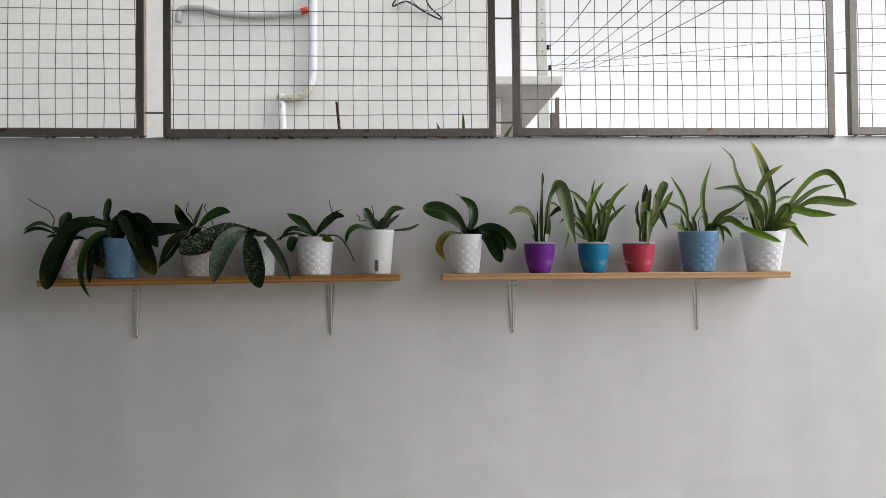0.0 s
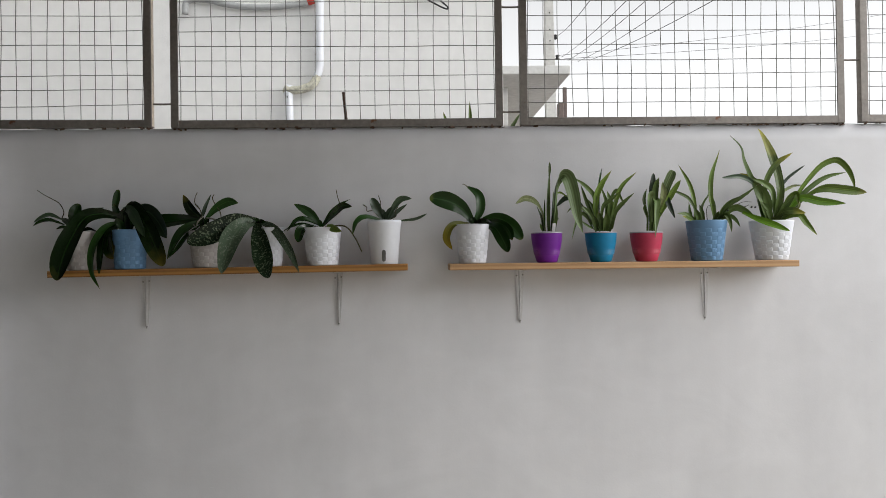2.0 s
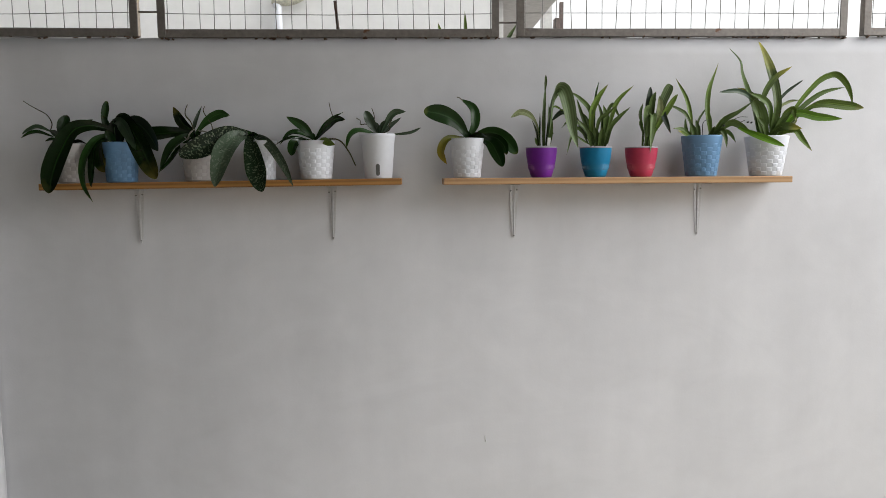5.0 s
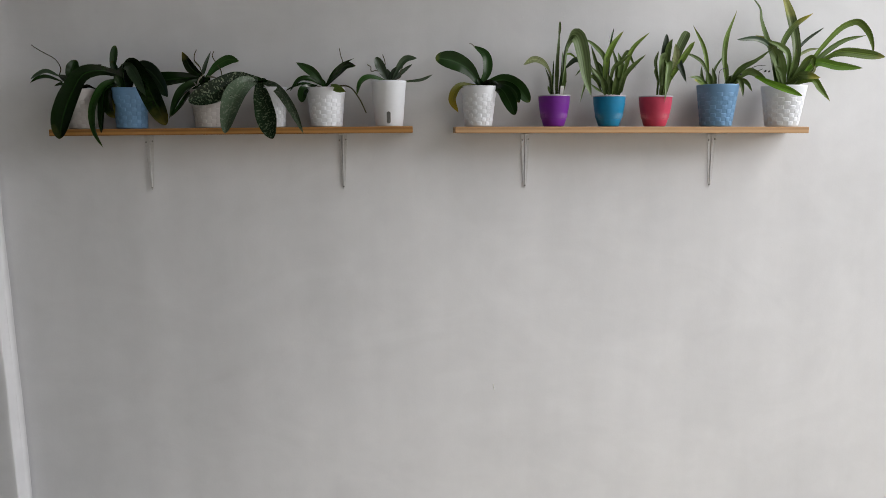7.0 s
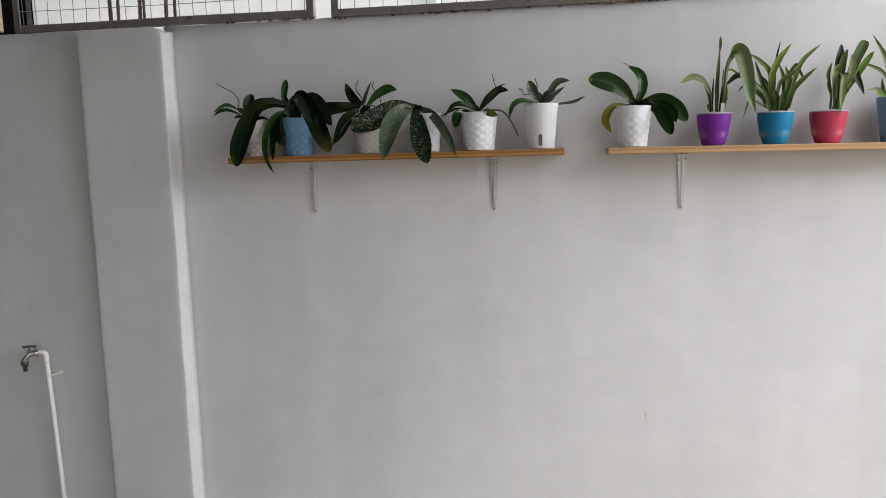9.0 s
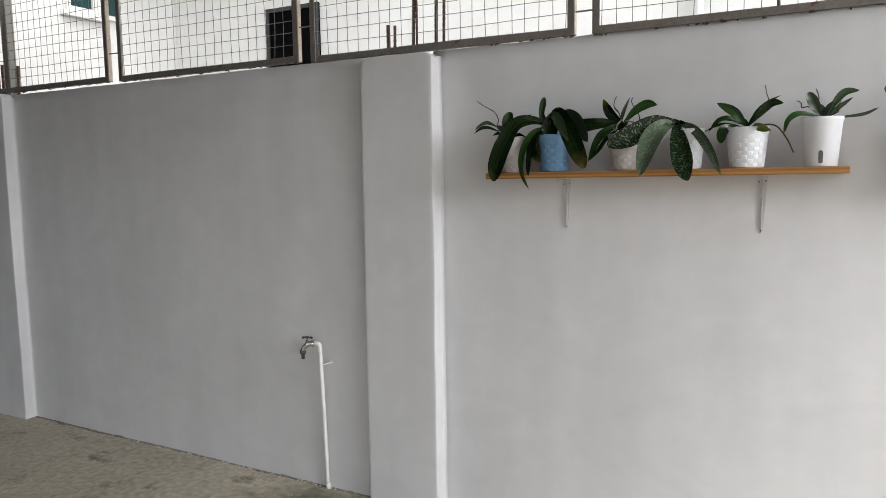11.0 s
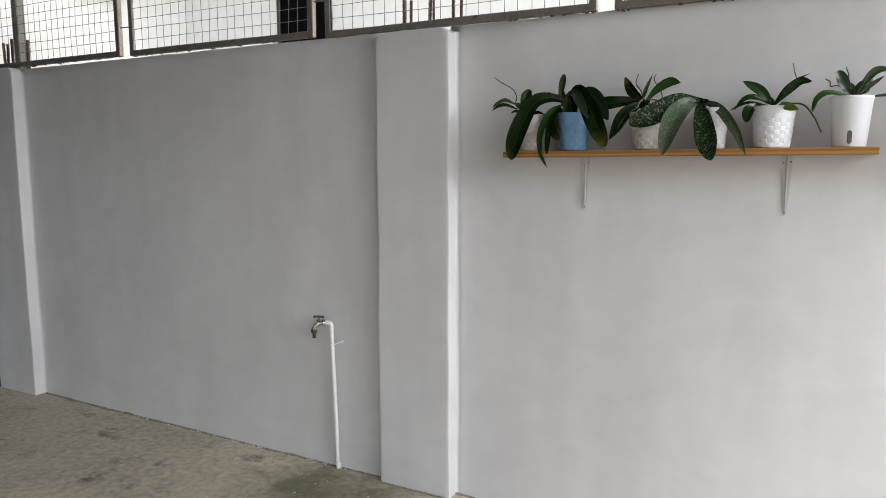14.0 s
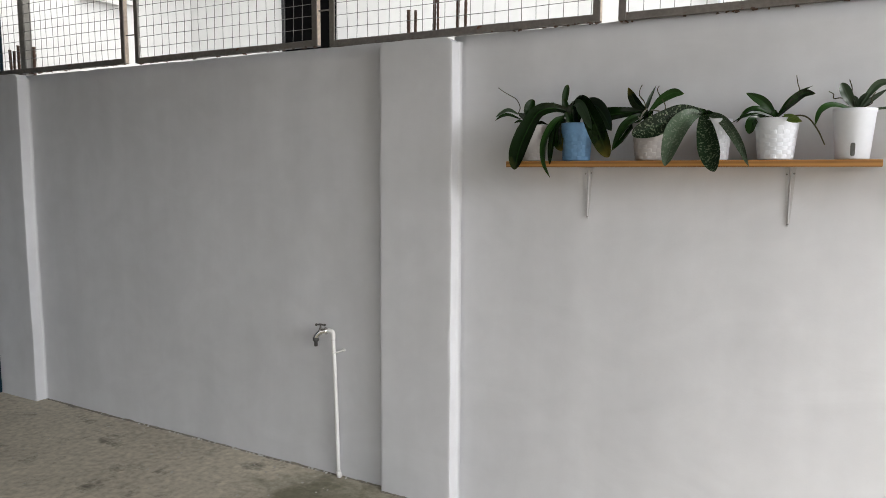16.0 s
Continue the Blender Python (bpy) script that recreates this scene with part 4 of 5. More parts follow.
leaf(blue_a, "DULL", 0.0414, 15, (-0.017, -0.010, 0.206), (0.020, -0.037, 0.200), (0.050, -0.057, 0.161), (0.079, -0.075, 0.107), peak=0.5, tip=0.8)
leaf(blue_a, "DULL", 0.0690, 14, (0.015, -0.000, 0.176), (0.062, -0.015, 0.198), (0.104, -0.025, 0.162), (0.137, -0.035, 0.104), peak=0.55, tip=0.75, base=0.4)
leaf(blue_a, "DARK", 0.0473, 0, (-0.014, -0.000, 0.129), (-0.015, -0.006, 0.172), (-0.009, -0.010, 0.212), base=0.7, peak=0.4)
leaf(blue_a, "DARK", 0.0316, 10, (-0.000, -0.000, 0.129), (0.001, 0.006, 0.164), (0.011, 0.010, 0.196), base=0.6)
leaf(blue_a, "DARK", 0.0276, 20, (-0.021, -0.000, 0.129), (-0.030, -0.011, 0.156), (-0.037, -0.020, 0.175), base=0.6)
white_b = potted("braid", "shaded_white", -0.824, 0.127, 0.061, 0.047, "dark-leaved orchid with air roots in an off-white braided pot darkened for leaf shade", 21)
leaf(white_b, "DARK", 0.0513, 15, (-0.009, -0.000, 0.168), (-0.079, 0.010, 0.167), (-0.151, 0.018, 0.162), (-0.238, 0.025, 0.160), peak=0.7, tip=0.6)
leaf(white_b, "DARK", 0.0335, 15, (-0.007, -0.000, 0.164), (-0.053, -0.029, 0.140), (-0.084, -0.051, 0.104), (-0.113, -0.070, 0.030), peak=0.5, tip=0.85)
leaf(white_b, "DARK", 0.0197, 20, (-0.015, -0.000, 0.153), (-0.055, -0.029, 0.113), (-0.079, -0.051, 0.073), (-0.106, -0.070, 0.036), peak=0.5, tip=0.85)
leaf(white_b, "DARKT", 0.0355, 0, (-0.015, -0.000, 0.172), (-0.056, 0.011, 0.200), (-0.086, 0.020, 0.254), peak=0.5, tip=0.85)
leaf(white_b, "DULL", 0.0138, 10, (-0.017, -0.000, 0.168), (-0.010, 0.017, 0.210), (0.008, 0.030, 0.258), peak=0.35, tip=1.0)
leaf(white_b, "MID", 0.0335, 20, (-0.005, -0.000, 0.166), (0.030, 0.004, 0.205), (0.072, 0.007, 0.228), (0.106, 0.010, 0.223), peak=0.6, tip=0.9)
leaf(white_b, "STEM", 0.0039, 0, (-0.016, -0.000, 0.172), (-0.024, 0.005, 0.200), (-0.042, 0.009, 0.222), (-0.043, 0.012, 0.243), (-0.036, 0.015, 0.261))
leaf(white_b, "STEM", 0.0032, 0, (-0.020, -0.000, 0.192), (-0.029, 0.009, 0.208), (-0.042, 0.015, 0.222))
leaf(white_b, "STEM", 0.0039, 0, (0.049, -0.000, 0.156), (0.046, 0.003, 0.189), (0.030, 0.006, 0.215), (0.018, 0.008, 0.239), (0.023, 0.010, 0.254))
leaf(white_b, "ROOT", 0.0059, 0, (-0.013, -0.000, 0.176), (-0.022, -0.025, 0.159), (-0.024, -0.043, 0.139), (-0.027, -0.060, 0.146))
leaf(white_b, "ROOT", 0.0059, 0, (0.001, -0.000, 0.172), (0.037, -0.034, 0.164), (0.063, -0.060, 0.149))
leaf(white_b, "ROOT", 0.0047, 0, (-0.003, -0.000, 0.164), (0.020, -0.029, 0.147), (0.053, -0.050, 0.154))
leaf(white_b, "DARK", 0.0178, 0, (-0.015, -0.000, 0.125), (-0.015, -0.006, 0.152), (-0.017, -0.010, 0.176), base=0.7)
leaf(white_b, "DARK", 0.0178, 10, (-0.003, -0.000, 0.125), (-0.003, 0.006, 0.157), (0.002, 0.010, 0.180), base=0.7)
leaf(white_b, "DARK", 0.0158, 20, (-0.009, -0.000, 0.125), (0.000, -0.011, 0.148), (0.007, -0.020, 0.167), base=0.7)
mottled = potted("braid", "white", -0.601, 0.134, 0.042, 0.032, "orchid with broad mottled leaves hanging over its white pot", 58)
leaf(mottled, "SPECK", 0.0769, 5, (-0.053, -0.000, 0.158), (-0.111, -0.037, 0.153), (-0.181, -0.065, 0.116), (-0.263, -0.090, 0.084), peak=0.62, tip=0.5, base=0.3)
leaf(mottled, "SPECL", 0.0730, 5, (-0.057, -0.000, 0.156), (-0.093, -0.042, 0.139), (-0.124, -0.072, 0.085), (-0.148, -0.100, -0.020), peak=0.6, tip=0.6, base=0.25)
leaf(mottled, "SPECK", 0.0730, 5, (-0.053, -0.000, 0.158), (-0.033, -0.042, 0.098), (-0.012, -0.072, 0.025), (0.007, -0.100, -0.038), peak=0.6, tip=0.55, base=0.3)
leaf(mottled, "SPECL", 0.0335, 10, (-0.053, -0.000, 0.158), (0.012, -0.037, 0.132), (0.066, -0.065, 0.064), (0.107, -0.090, -0.021), peak=0.5, tip=0.85)
leaf(mottled, "DARK", 0.0178, 30, (-0.051, -0.000, 0.146), (-0.044, -0.023, 0.157), (-0.052, -0.040, 0.162))
leaf(mottled, "DARK", 0.0158, 30, (-0.042, -0.000, 0.146), (-0.036, -0.017, 0.157), (-0.016, -0.030, 0.154))
white_c = potted("braid", "white", -0.427, 0.131, 0.065, 0.052, "small moth orchid with a spike in a white braided pot", 5)
leaf(white_c, "MID", 0.0316, 5, (-0.003, -0.000, 0.135), (-0.040, -0.011, 0.180), (-0.094, -0.020, 0.213), peak=0.55, tip=0.9)
leaf(white_c, "DARK", 0.0237, 35, (-0.011, -0.000, 0.139), (-0.050, -0.021, 0.158), (-0.082, -0.036, 0.154), (-0.114, -0.050, 0.117), peak=0.55, tip=0.85)
leaf(white_c, "DARK", 0.0158, 50, (-0.015, -0.000, 0.133), (-0.064, -0.029, 0.142), (-0.093, -0.051, 0.134), (-0.126, -0.070, 0.116), peak=0.5, tip=0.9)
leaf(white_c, "DARK", 0.0355, 10, (-0.034, -0.000, 0.135), (-0.066, -0.040, 0.123), (-0.073, -0.070, 0.080), peak=0.65, tip=0.5)
leaf(white_c, "DARK", 0.0138, 30, (-0.003, -0.000, 0.135), (0.026, 0.008, 0.182), (0.058, 0.014, 0.212), (0.095, 0.020, 0.230), peak=0.4, tip=1.0)
leaf(white_c, "DARK", 0.0276, 10, (-0.001, -0.000, 0.135), (0.039, -0.008, 0.177), (0.069, -0.014, 0.204), (0.105, -0.020, 0.202), peak=0.6, tip=0.85)
leaf(white_c, "DARK", 0.0158, 10, (-0.005, -0.000, 0.123), (-0.006, -0.006, 0.143), (-0.009, -0.010, 0.158), base=0.6)
leaf(white_c, "STEM", 0.0039, 0, (0.028, -0.000, 0.166), (0.059, 0.003, 0.194), (0.059, 0.006, 0.217), (0.053, 0.008, 0.237), (0.048, 0.010, 0.263))
leaf(white_c, "STEM", 0.0059, 0, (0.015, -0.000, 0.135), (0.079, -0.021, 0.134), (0.115, -0.036, 0.094), (0.139, -0.050, 0.045))
leaf(white_c, "MID2", 0.0276, 20, (0.022, -0.040, 0.135), (0.048, -0.069, 0.126), (0.076, -0.090, 0.114), peak=0.5)
tall = potted("tall", "white", -0.213, 0.152, 0.059, 0.047, "small orchid in a tall smooth white self-watering pot", 42)
leaf(tall, "DULL", 0.0335, 5, (0.002, -0.000, 0.148), (-0.021, -0.011, 0.187), (-0.041, -0.020, 0.229), peak=0.68, tip=0.5)
leaf(tall, "MID", 0.0237, 35, (-0.006, -0.000, 0.152), (-0.059, -0.029, 0.163), (-0.090, -0.051, 0.146), (-0.104, -0.070, 0.102), peak=0.55, tip=0.9)
leaf(tall, "DULL", 0.0237, 10, (0.008, -0.000, 0.148), (0.032, -0.000, 0.195), (0.059, -0.000, 0.226), (0.097, -0.000, 0.228), peak=0.6, tip=0.85)
leaf(tall, "DULL", 0.0158, 20, (0.012, -0.000, 0.148), (0.041, 0.011, 0.180), (0.081, 0.020, 0.210), peak=0.5, tip=0.9)
leaf(tall, "DULL", 0.0118, 30, (0.018, -0.000, 0.148), (0.074, 0.008, 0.153), (0.114, 0.014, 0.159), (0.150, 0.020, 0.175), peak=0.65, tip=0.8)
leaf(tall, "DULL", 0.0138, 10, (0.006, -0.000, 0.148), (0.012, -0.011, 0.177), (0.028, -0.020, 0.197))
leaf(tall, "DULL", 0.0138, 10, (-0.000, -0.000, 0.148), (0.002, -0.006, 0.171), (-0.005, -0.010, 0.191))
leaf(tall, "STEM", 0.0039, 0, (-0.006, -0.000, 0.164), (-0.037, 0.007, 0.186), (-0.059, 0.011, 0.186), (-0.061, 0.016, 0.200), (-0.074, 0.020, 0.209))
leaf(tall, "STEM", 0.0039, 0, (-0.002, -0.000, 0.160), (-0.012, 0.008, 0.192), (-0.012, 0.014, 0.216), (-0.020, 0.020, 0.242))
leaf(tall, "STEM", 0.0039, 0, (0.018, -0.000, 0.155), (0.042, -0.012, 0.166), (0.040, -0.022, 0.182), (0.050, -0.030, 0.197))
white_d = potted("braid", "white", 0.095, 0.136, 0.061, 0.046, "moth orchid with broad glossy leaves in a white braided pot", 79)
leaf(white_d, "MID", 0.0631, 5, (0.005, -0.000, 0.139), (-0.035, -0.012, 0.190), (-0.086, -0.022, 0.217), (-0.149, -0.030, 0.229), peak=0.68, tip=0.5, base=0.3)
leaf(white_d, "MID", 0.0355, 10, (0.005, -0.000, 0.139), (0.028, 0.004, 0.187), (0.023, 0.007, 0.239), (-0.020, 0.010, 0.273), peak=0.5, tip=0.95, base=0.4)
leaf(white_d, "ROOT", 0.0039, 0, (-0.013, 0.008, 0.267), (-0.024, 0.010, 0.277), (-0.032, 0.012, 0.279))
leaf(white_d, "MID", 0.0513, 12, (0.009, -0.000, 0.137), (0.076, -0.012, 0.158), (0.130, -0.022, 0.133), (0.171, -0.030, 0.081), peak=0.66, tip=0.5)
leaf(white_d, "DARK", 0.0473, 10, (0.025, -0.000, 0.143), (0.073, -0.033, 0.125), (0.097, -0.058, 0.086), (0.115, -0.080, 0.037), peak=0.66, tip=0.55)
leaf(white_d, "DARK", 0.0335, 20, (0.021, -0.000, 0.143), (0.086, -0.021, 0.141), (0.120, -0.036, 0.117), (0.133, -0.050, 0.078), peak=0.6, tip=0.6)
leaf(white_d, "DARK", 0.0256, 50, (0.005, -0.000, 0.141), (0.033, -0.046, 0.149), (0.060, -0.080, 0.137), peak=0.5)
leaf(white_d, "YELLOW", 0.0296, 20, (-0.011, -0.000, 0.139), (-0.067, -0.025, 0.135), (-0.092, -0.043, 0.092), (-0.074, -0.060, 0.047), peak=0.62, tip=0.95)
leaf(white_d, "DARK", 0.0217, 0, (0.005, -0.000, 0.119), (0.005, -0.006, 0.143), (-0.003, -0.010, 0.162), base=0.8)
purple = potted("cup", "purple", 0.356, 0.105, 0.054, 0.036, "orchid with an arching striped leaf in a purple plastic cup", 26)
leaf(purple, "STRAP", 0.0158, 20, (0.007, -0.000, 0.110), (0.007, 0.004, 0.196), (0.011, 0.007, 0.276), (0.016, 0.010, 0.330), base=0.7, peak=0.3, tip=1.0)
leaf(purple, "STRAP", 0.0099, 5, (0.013, 0.008, 0.302), (0.016, 0.010, 0.326), (0.017, 0.012, 0.354), peak=0.55, tip=0.6)
leaf(purple, "STRIP", 0.0493, (72, 6), (0.017, -0.000, 0.110), (0.024, -0.013, 0.188), (0.029, -0.022, 0.259), (0.046, -0.030, 0.300), (0.068, -0.038, 0.297), (0.085, -0.046, 0.237), (0.098, -0.053, 0.158), (0.115, -0.060, 0.099), peak=0.62, tip=0.95, base=0.45)
leaf(purple, "PALE", 0.0217, (60, 12), (-0.007, -0.000, 0.110), (-0.018, -0.010, 0.173), (-0.046, -0.017, 0.214), (-0.079, -0.024, 0.224), (-0.112, -0.030, 0.206), peak=0.7, tip=0.8, base=0.7)
leaf(purple, "STRAP", 0.0217, 60, (-0.013, -0.000, 0.110), (-0.021, -0.006, 0.157), (-0.034, -0.010, 0.197), base=0.8, peak=0.4, tip=0.9)
leaf(purple, "STRAP", 0.0256, 10, (0.021, -0.000, 0.110), (0.029, 0.003, 0.175), (0.026, 0.005, 0.253), base=0.8, peak=0.35, tip=1.0)
leaf(purple, "DARK", 0.0059, 10, (-0.005, -0.000, 0.110), (-0.008, -0.011, 0.161), (-0.009, -0.020, 0.220))
leaf(purple, "STRAP", 0.0099, 10, (-0.013, -0.000, 0.110), (-0.022, -0.017, 0.125), (-0.028, -0.030, 0.137))
leaf(purple, "STRAP", 0.0079, 10, (0.019, -0.000, 0.130), (0.034, 0.011, 0.146), (0.048, 0.020, 0.156))
leaf(purple, "MID2", 0.0079, 20, (0.031, 0.010, 0.242), (0.057, 0.021, 0.247), (0.085, 0.030, 0.229))
teal = potted("cup", "teal", 0.548, 0.104, 0.055, 0.036, "bushy grass-leaved orchid in a teal blue plastic cup", 63)
leaf(teal, "STRAP", 0.0178, 10, (-0.016, -0.000, 0.117), (-0.020, -0.004, 0.220), (-0.056, -0.007, 0.268), (-0.096, -0.010, 0.296))
leaf(teal, "STRAP", 0.0138, 10, (-0.012, -0.000, 0.117), (-0.044, 0.011, 0.206), (-0.064, 0.020, 0.275))
leaf(teal, "STRAP", 0.0138, 10, (-0.008, -0.000, 0.117), (-0.023, 0.017, 0.190), (-0.042, 0.030, 0.227))
leaf(teal, "MID2", 0.0237, 5, (-0.012, -0.000, 0.117), (-0.018, -0.004, 0.214), (0.002, -0.007, 0.272), (0.039, -0.010, 0.321))
leaf(teal, "DARK", 0.0099, 10, (-0.004, -0.000, 0.125), (-0.002, 0.014, 0.266), (0.014, 0.025, 0.333))
leaf(teal, "STRAP", 0.0138, 10, (0.016, -0.000, 0.117), (0.025, 0.011, 0.201), (0.010, 0.020, 0.266))
leaf(teal, "MID2", 0.0178, 15, (0.024, -0.000, 0.117), (0.050, -0.000, 0.200), (0.075, -0.000, 0.264), (0.131, -0.000, 0.316))
leaf(teal, "STRAP", 0.0158, 15, (-0.004, -0.000, 0.117), (0.005, -0.015, 0.194), (0.031, -0.025, 0.218), (0.059, -0.035, 0.243))
leaf(teal, "STRAP", 0.0178, 10, (0.040, -0.000, 0.116), (0.047, -0.017, 0.173), (0.072, -0.029, 0.206), (0.109, -0.040, 0.239))
leaf(teal, "STRAP", 0.0256, 10, (0.024, -0.000, 0.117), (0.032, -0.011, 0.194), (0.019, -0.020, 0.249))
leaf(teal, "STRAP", 0.0138, 20, (0.036, -0.000, 0.116), (0.036, 0.007, 0.209), (0.058, 0.011, 0.253), (0.075, 0.016, 0.233), (0.094, 0.020, 0.199))
leaf(teal, "STRAP", 0.0158, 10, (0.028, -0.000, 0.116), (0.040, -0.017, 0.167), (0.048, -0.030, 0.230))
leaf(teal, "DULL", 0.0217, 20, (-0.020, -0.000, 0.125), (-0.075, 0.017, 0.210), (-0.113, 0.029, 0.228), (-0.148, 0.040, 0.200), peak=0.5)
leaf(teal, "STRAP", 0.0178, 20, (-0.020, -0.000, 0.117), (-0.044, -0.017, 0.164), (-0.086, -0.030, 0.195))
leaf(teal, "STRAP", 0.0158, 20, (-0.012, -0.000, 0.117), (-0.045, -0.023, 0.168), (-0.077, -0.040, 0.199))
leaf(teal, "STRAP", 0.0118, 10, (-0.028, -0.000, 0.117), (-0.061, -0.021, 0.168), (-0.092, -0.036, 0.148), (-0.114, -0.050, 0.077))
leaf(teal, "STRAP", 0.0099, 30, (-0.020, -0.000, 0.125), (-0.086, 0.017, 0.190), (-0.114, 0.030, 0.175))
leaf(teal, "STRAP", 0.0079, 10, (-0.020, -0.000, 0.113), (-0.055, -0.029, 0.128), (-0.080, -0.050, 0.143))
leaf(teal, "STRAP", 0.0237, 0, (-0.012, -0.000, 0.109), (-0.024, -0.017, 0.140), (-0.035, -0.030, 0.167), base=0.8)
leaf(teal, "STRAP", 0.0256, 0, (0.004, -0.000, 0.109), (-0.003, -0.011, 0.144), (-0.012, -0.020, 0.176), base=0.8)
leaf(teal, "STRAP", 0.0237, 0, (0.016, -0.000, 0.109), (0.016, -0.017, 0.144), (0.013, -0.030, 0.171), base=0.8)
leaf(teal, "STRAP", 0.0237, 0, (0.026, -0.000, 0.109), (0.034, -0.011, 0.140), (0.040, -0.020, 0.167), base=0.8)
leaf(teal, "STRAP", 0.0197, 10, (-0.004, -0.000, 0.109), (-0.012, 0.006, 0.149), (-0.017, 0.010, 0.189), base=0.8)
leaf(teal, "STRAP", 0.0197, 10, (0.024, -0.000, 0.109), (0.043, 0.006, 0.149), (0.052, 0.010, 0.193), base=0.8)
red = potted("cup", "red", 0.710, 0.103, 0.056, 0.037, "cane orchid with folded leaves in a translucent red plastic cup", 10)
leaf(red, "STRAP", 0.0079, 0, (0.004, -0.000, 0.108), (0.005, -0.000, 0.156), (-0.001, -0.000, 0.204), base=1)
leaf(red, "STRAP", 0.0138, 10, (0.001, -0.000, 0.180), (-0.005, 0.006, 0.220), (0.007, 0.010, 0.257))
leaf(red, "STRAP", 0.0099, 10, (0.003, -0.000, 0.156), (-0.007, -0.006, 0.184), (-0.008, -0.010, 0.199))
leaf(red, "DULL", 0.0237, 5, (0.020, -0.000, 0.112), (0.020, -0.000, 0.234), (0.025, -0.000, 0.274), (0.029, -0.000, 0.312), base=0.5)
leaf(red, "STRAP", 0.0256, 10, (0.033, -0.000, 0.164), (0.031, -0.004, 0.239), (0.035, -0.007, 0.271), (0.046, -0.010, 0.295))
leaf(red, "STRIP", 0.0217, (10, 30), (0.013, -0.010, 0.139), (0.006, -0.022, 0.194), (0.003, -0.032, 0.229), (0.015, -0.040, 0.245), base=0.7, tip=0.4)
leaf(red, "STRAP", 0.0256, 10, (0.024, -0.010, 0.207), (0.028, -0.031, 0.210), (0.019, -0.046, 0.153), (0.012, -0.060, 0.081), base=0.8, peak=0.4, tip=0.95)
leaf(red, "STRAP", 0.0256, 10, (0.016, -0.000, 0.108), (0.018, -0.014, 0.163), (0.013, -0.025, 0.214), base=0.7)
leaf(red, "STRAP", 0.0178, 10, (0.028, -0.000, 0.108), (0.032, -0.014, 0.155), (0.033, -0.025, 0.198), base=0.7)
leaf(red, "STRIP", 0.0335, (40, 0), (0.032, -0.000, 0.116), (0.053, -0.008, 0.207), (0.070, -0.014, 0.266), (0.092, -0.020, 0.318), base=0.5, tip=0.3, peak=0.85)
leaf(red, "PALE", 0.0237, 8, (0.041, -0.000, 0.168), (0.057, -0.017, 0.230), (0.051, -0.030, 0.277), base=0.6)
leaf(red, "MID2", 0.0237, 10, (0.037, -0.000, 0.144), (0.074, -0.012, 0.215), (0.100, -0.022, 0.262), (0.116, -0.030, 0.284))
leaf(red, "DULL", 0.0197, 10, (0.050, -0.000, 0.208), (0.060, -0.008, 0.243), (0.079, -0.014, 0.198), (0.097, -0.020, 0.150), peak=0.55, tip=0.8)
leaf(red, "STRAP", 0.0059, 0, (0.034, -0.000, 0.188), (0.042, -0.017, 0.171), (0.049, -0.030, 0.158))
leaf(red, "LIME", 0.0079, 0, (0.003, -0.000, 0.164), (-0.005, -0.006, 0.188), (-0.008, -0.010, 0.197))
spiked = potted("braid", "blue", 0.926, 0.142, 0.07, 0.052, "slender-leaved orchid with dark buds in a blue braided pot", 47)
leaf(spiked, "MID2", 0.0158, 10, (-0.041, -0.000, 0.139), (-0.040, 0.004, 0.200), (-0.056, 0.007, 0.273), (-0.093, 0.010, 0.342))
leaf(spiked, "MID2", 0.0217, 5, (0.031, -0.000, 0.138), (0.016, -0.000, 0.231), (0.020, -0.000, 0.304), (0.052, -0.000, 0.392), peak=0.5)
leaf(spiked, "STRAP", 0.0158, 5, (0.031, -0.000, 0.138), (0.031, 0.011, 0.196), (0.023, 0.020, 0.241))
leaf(spiked, "STRAP", 0.0099, 10, (-0.024, -0.000, 0.139), (-0.006, 0.017, 0.200), (0.035, 0.030, 0.254))
leaf(spiked, "STRAP", 0.0138, 15, (-0.024, -0.000, 0.143), (-0.059, -0.008, 0.211), (-0.093, -0.014, 0.235), (-0.138, -0.020, 0.251))
leaf(spiked, "STRAP", 0.0138, 10, (-0.049, -0.000, 0.139), (-0.056, 0.011, 0.176), (-0.054, 0.020, 0.209))
leaf(spiked, "STRAP", 0.0158, 20, (-0.028, -0.000, 0.135), (-0.078, -0.023, 0.162), (-0.118, -0.040, 0.166))
leaf(spiked, "YTIP", 0.0138, 20, (-0.032, -0.000, 0.135), (-0.074, -0.034, 0.146), (-0.108, -0.060, 0.157))
leaf(spiked, "STRAP", 0.0217, 10, (-0.024, -0.000, 0.135), (-0.039, -0.017, 0.162), (-0.052, -0.030, 0.186), base=0.8)
leaf(spiked, "STRAP", 0.0178, 10, (-0.012, -0.000, 0.135), (-0.020, -0.011, 0.166), (-0.031, -0.020, 0.198), base=0.8)
leaf(spiked, "STRAP", 0.0178, 15, (0.037, -0.000, 0.138), (0.074, -0.012, 0.194), (0.119, -0.022, 0.225), (0.181, -0.030, 0.270))
leaf(spiked, "STRAP", 0.0197, 20, (0.033, -0.000, 0.138), (0.070, -0.011, 0.198), (0.149, -0.020, 0.237))
leaf(spiked, "STRAP", 0.0178, 20, (0.029, -0.000, 0.138), (0.054, -0.029, 0.161), (0.062, -0.051, 0.136), (0.060, -0.070, 0.098))
leaf(spiked, "STRAP", 0.0158, 20, (0.037, -0.000, 0.138), (0.071, -0.021, 0.157), (0.089, -0.036, 0.144), (0.100, -0.050, 0.116))
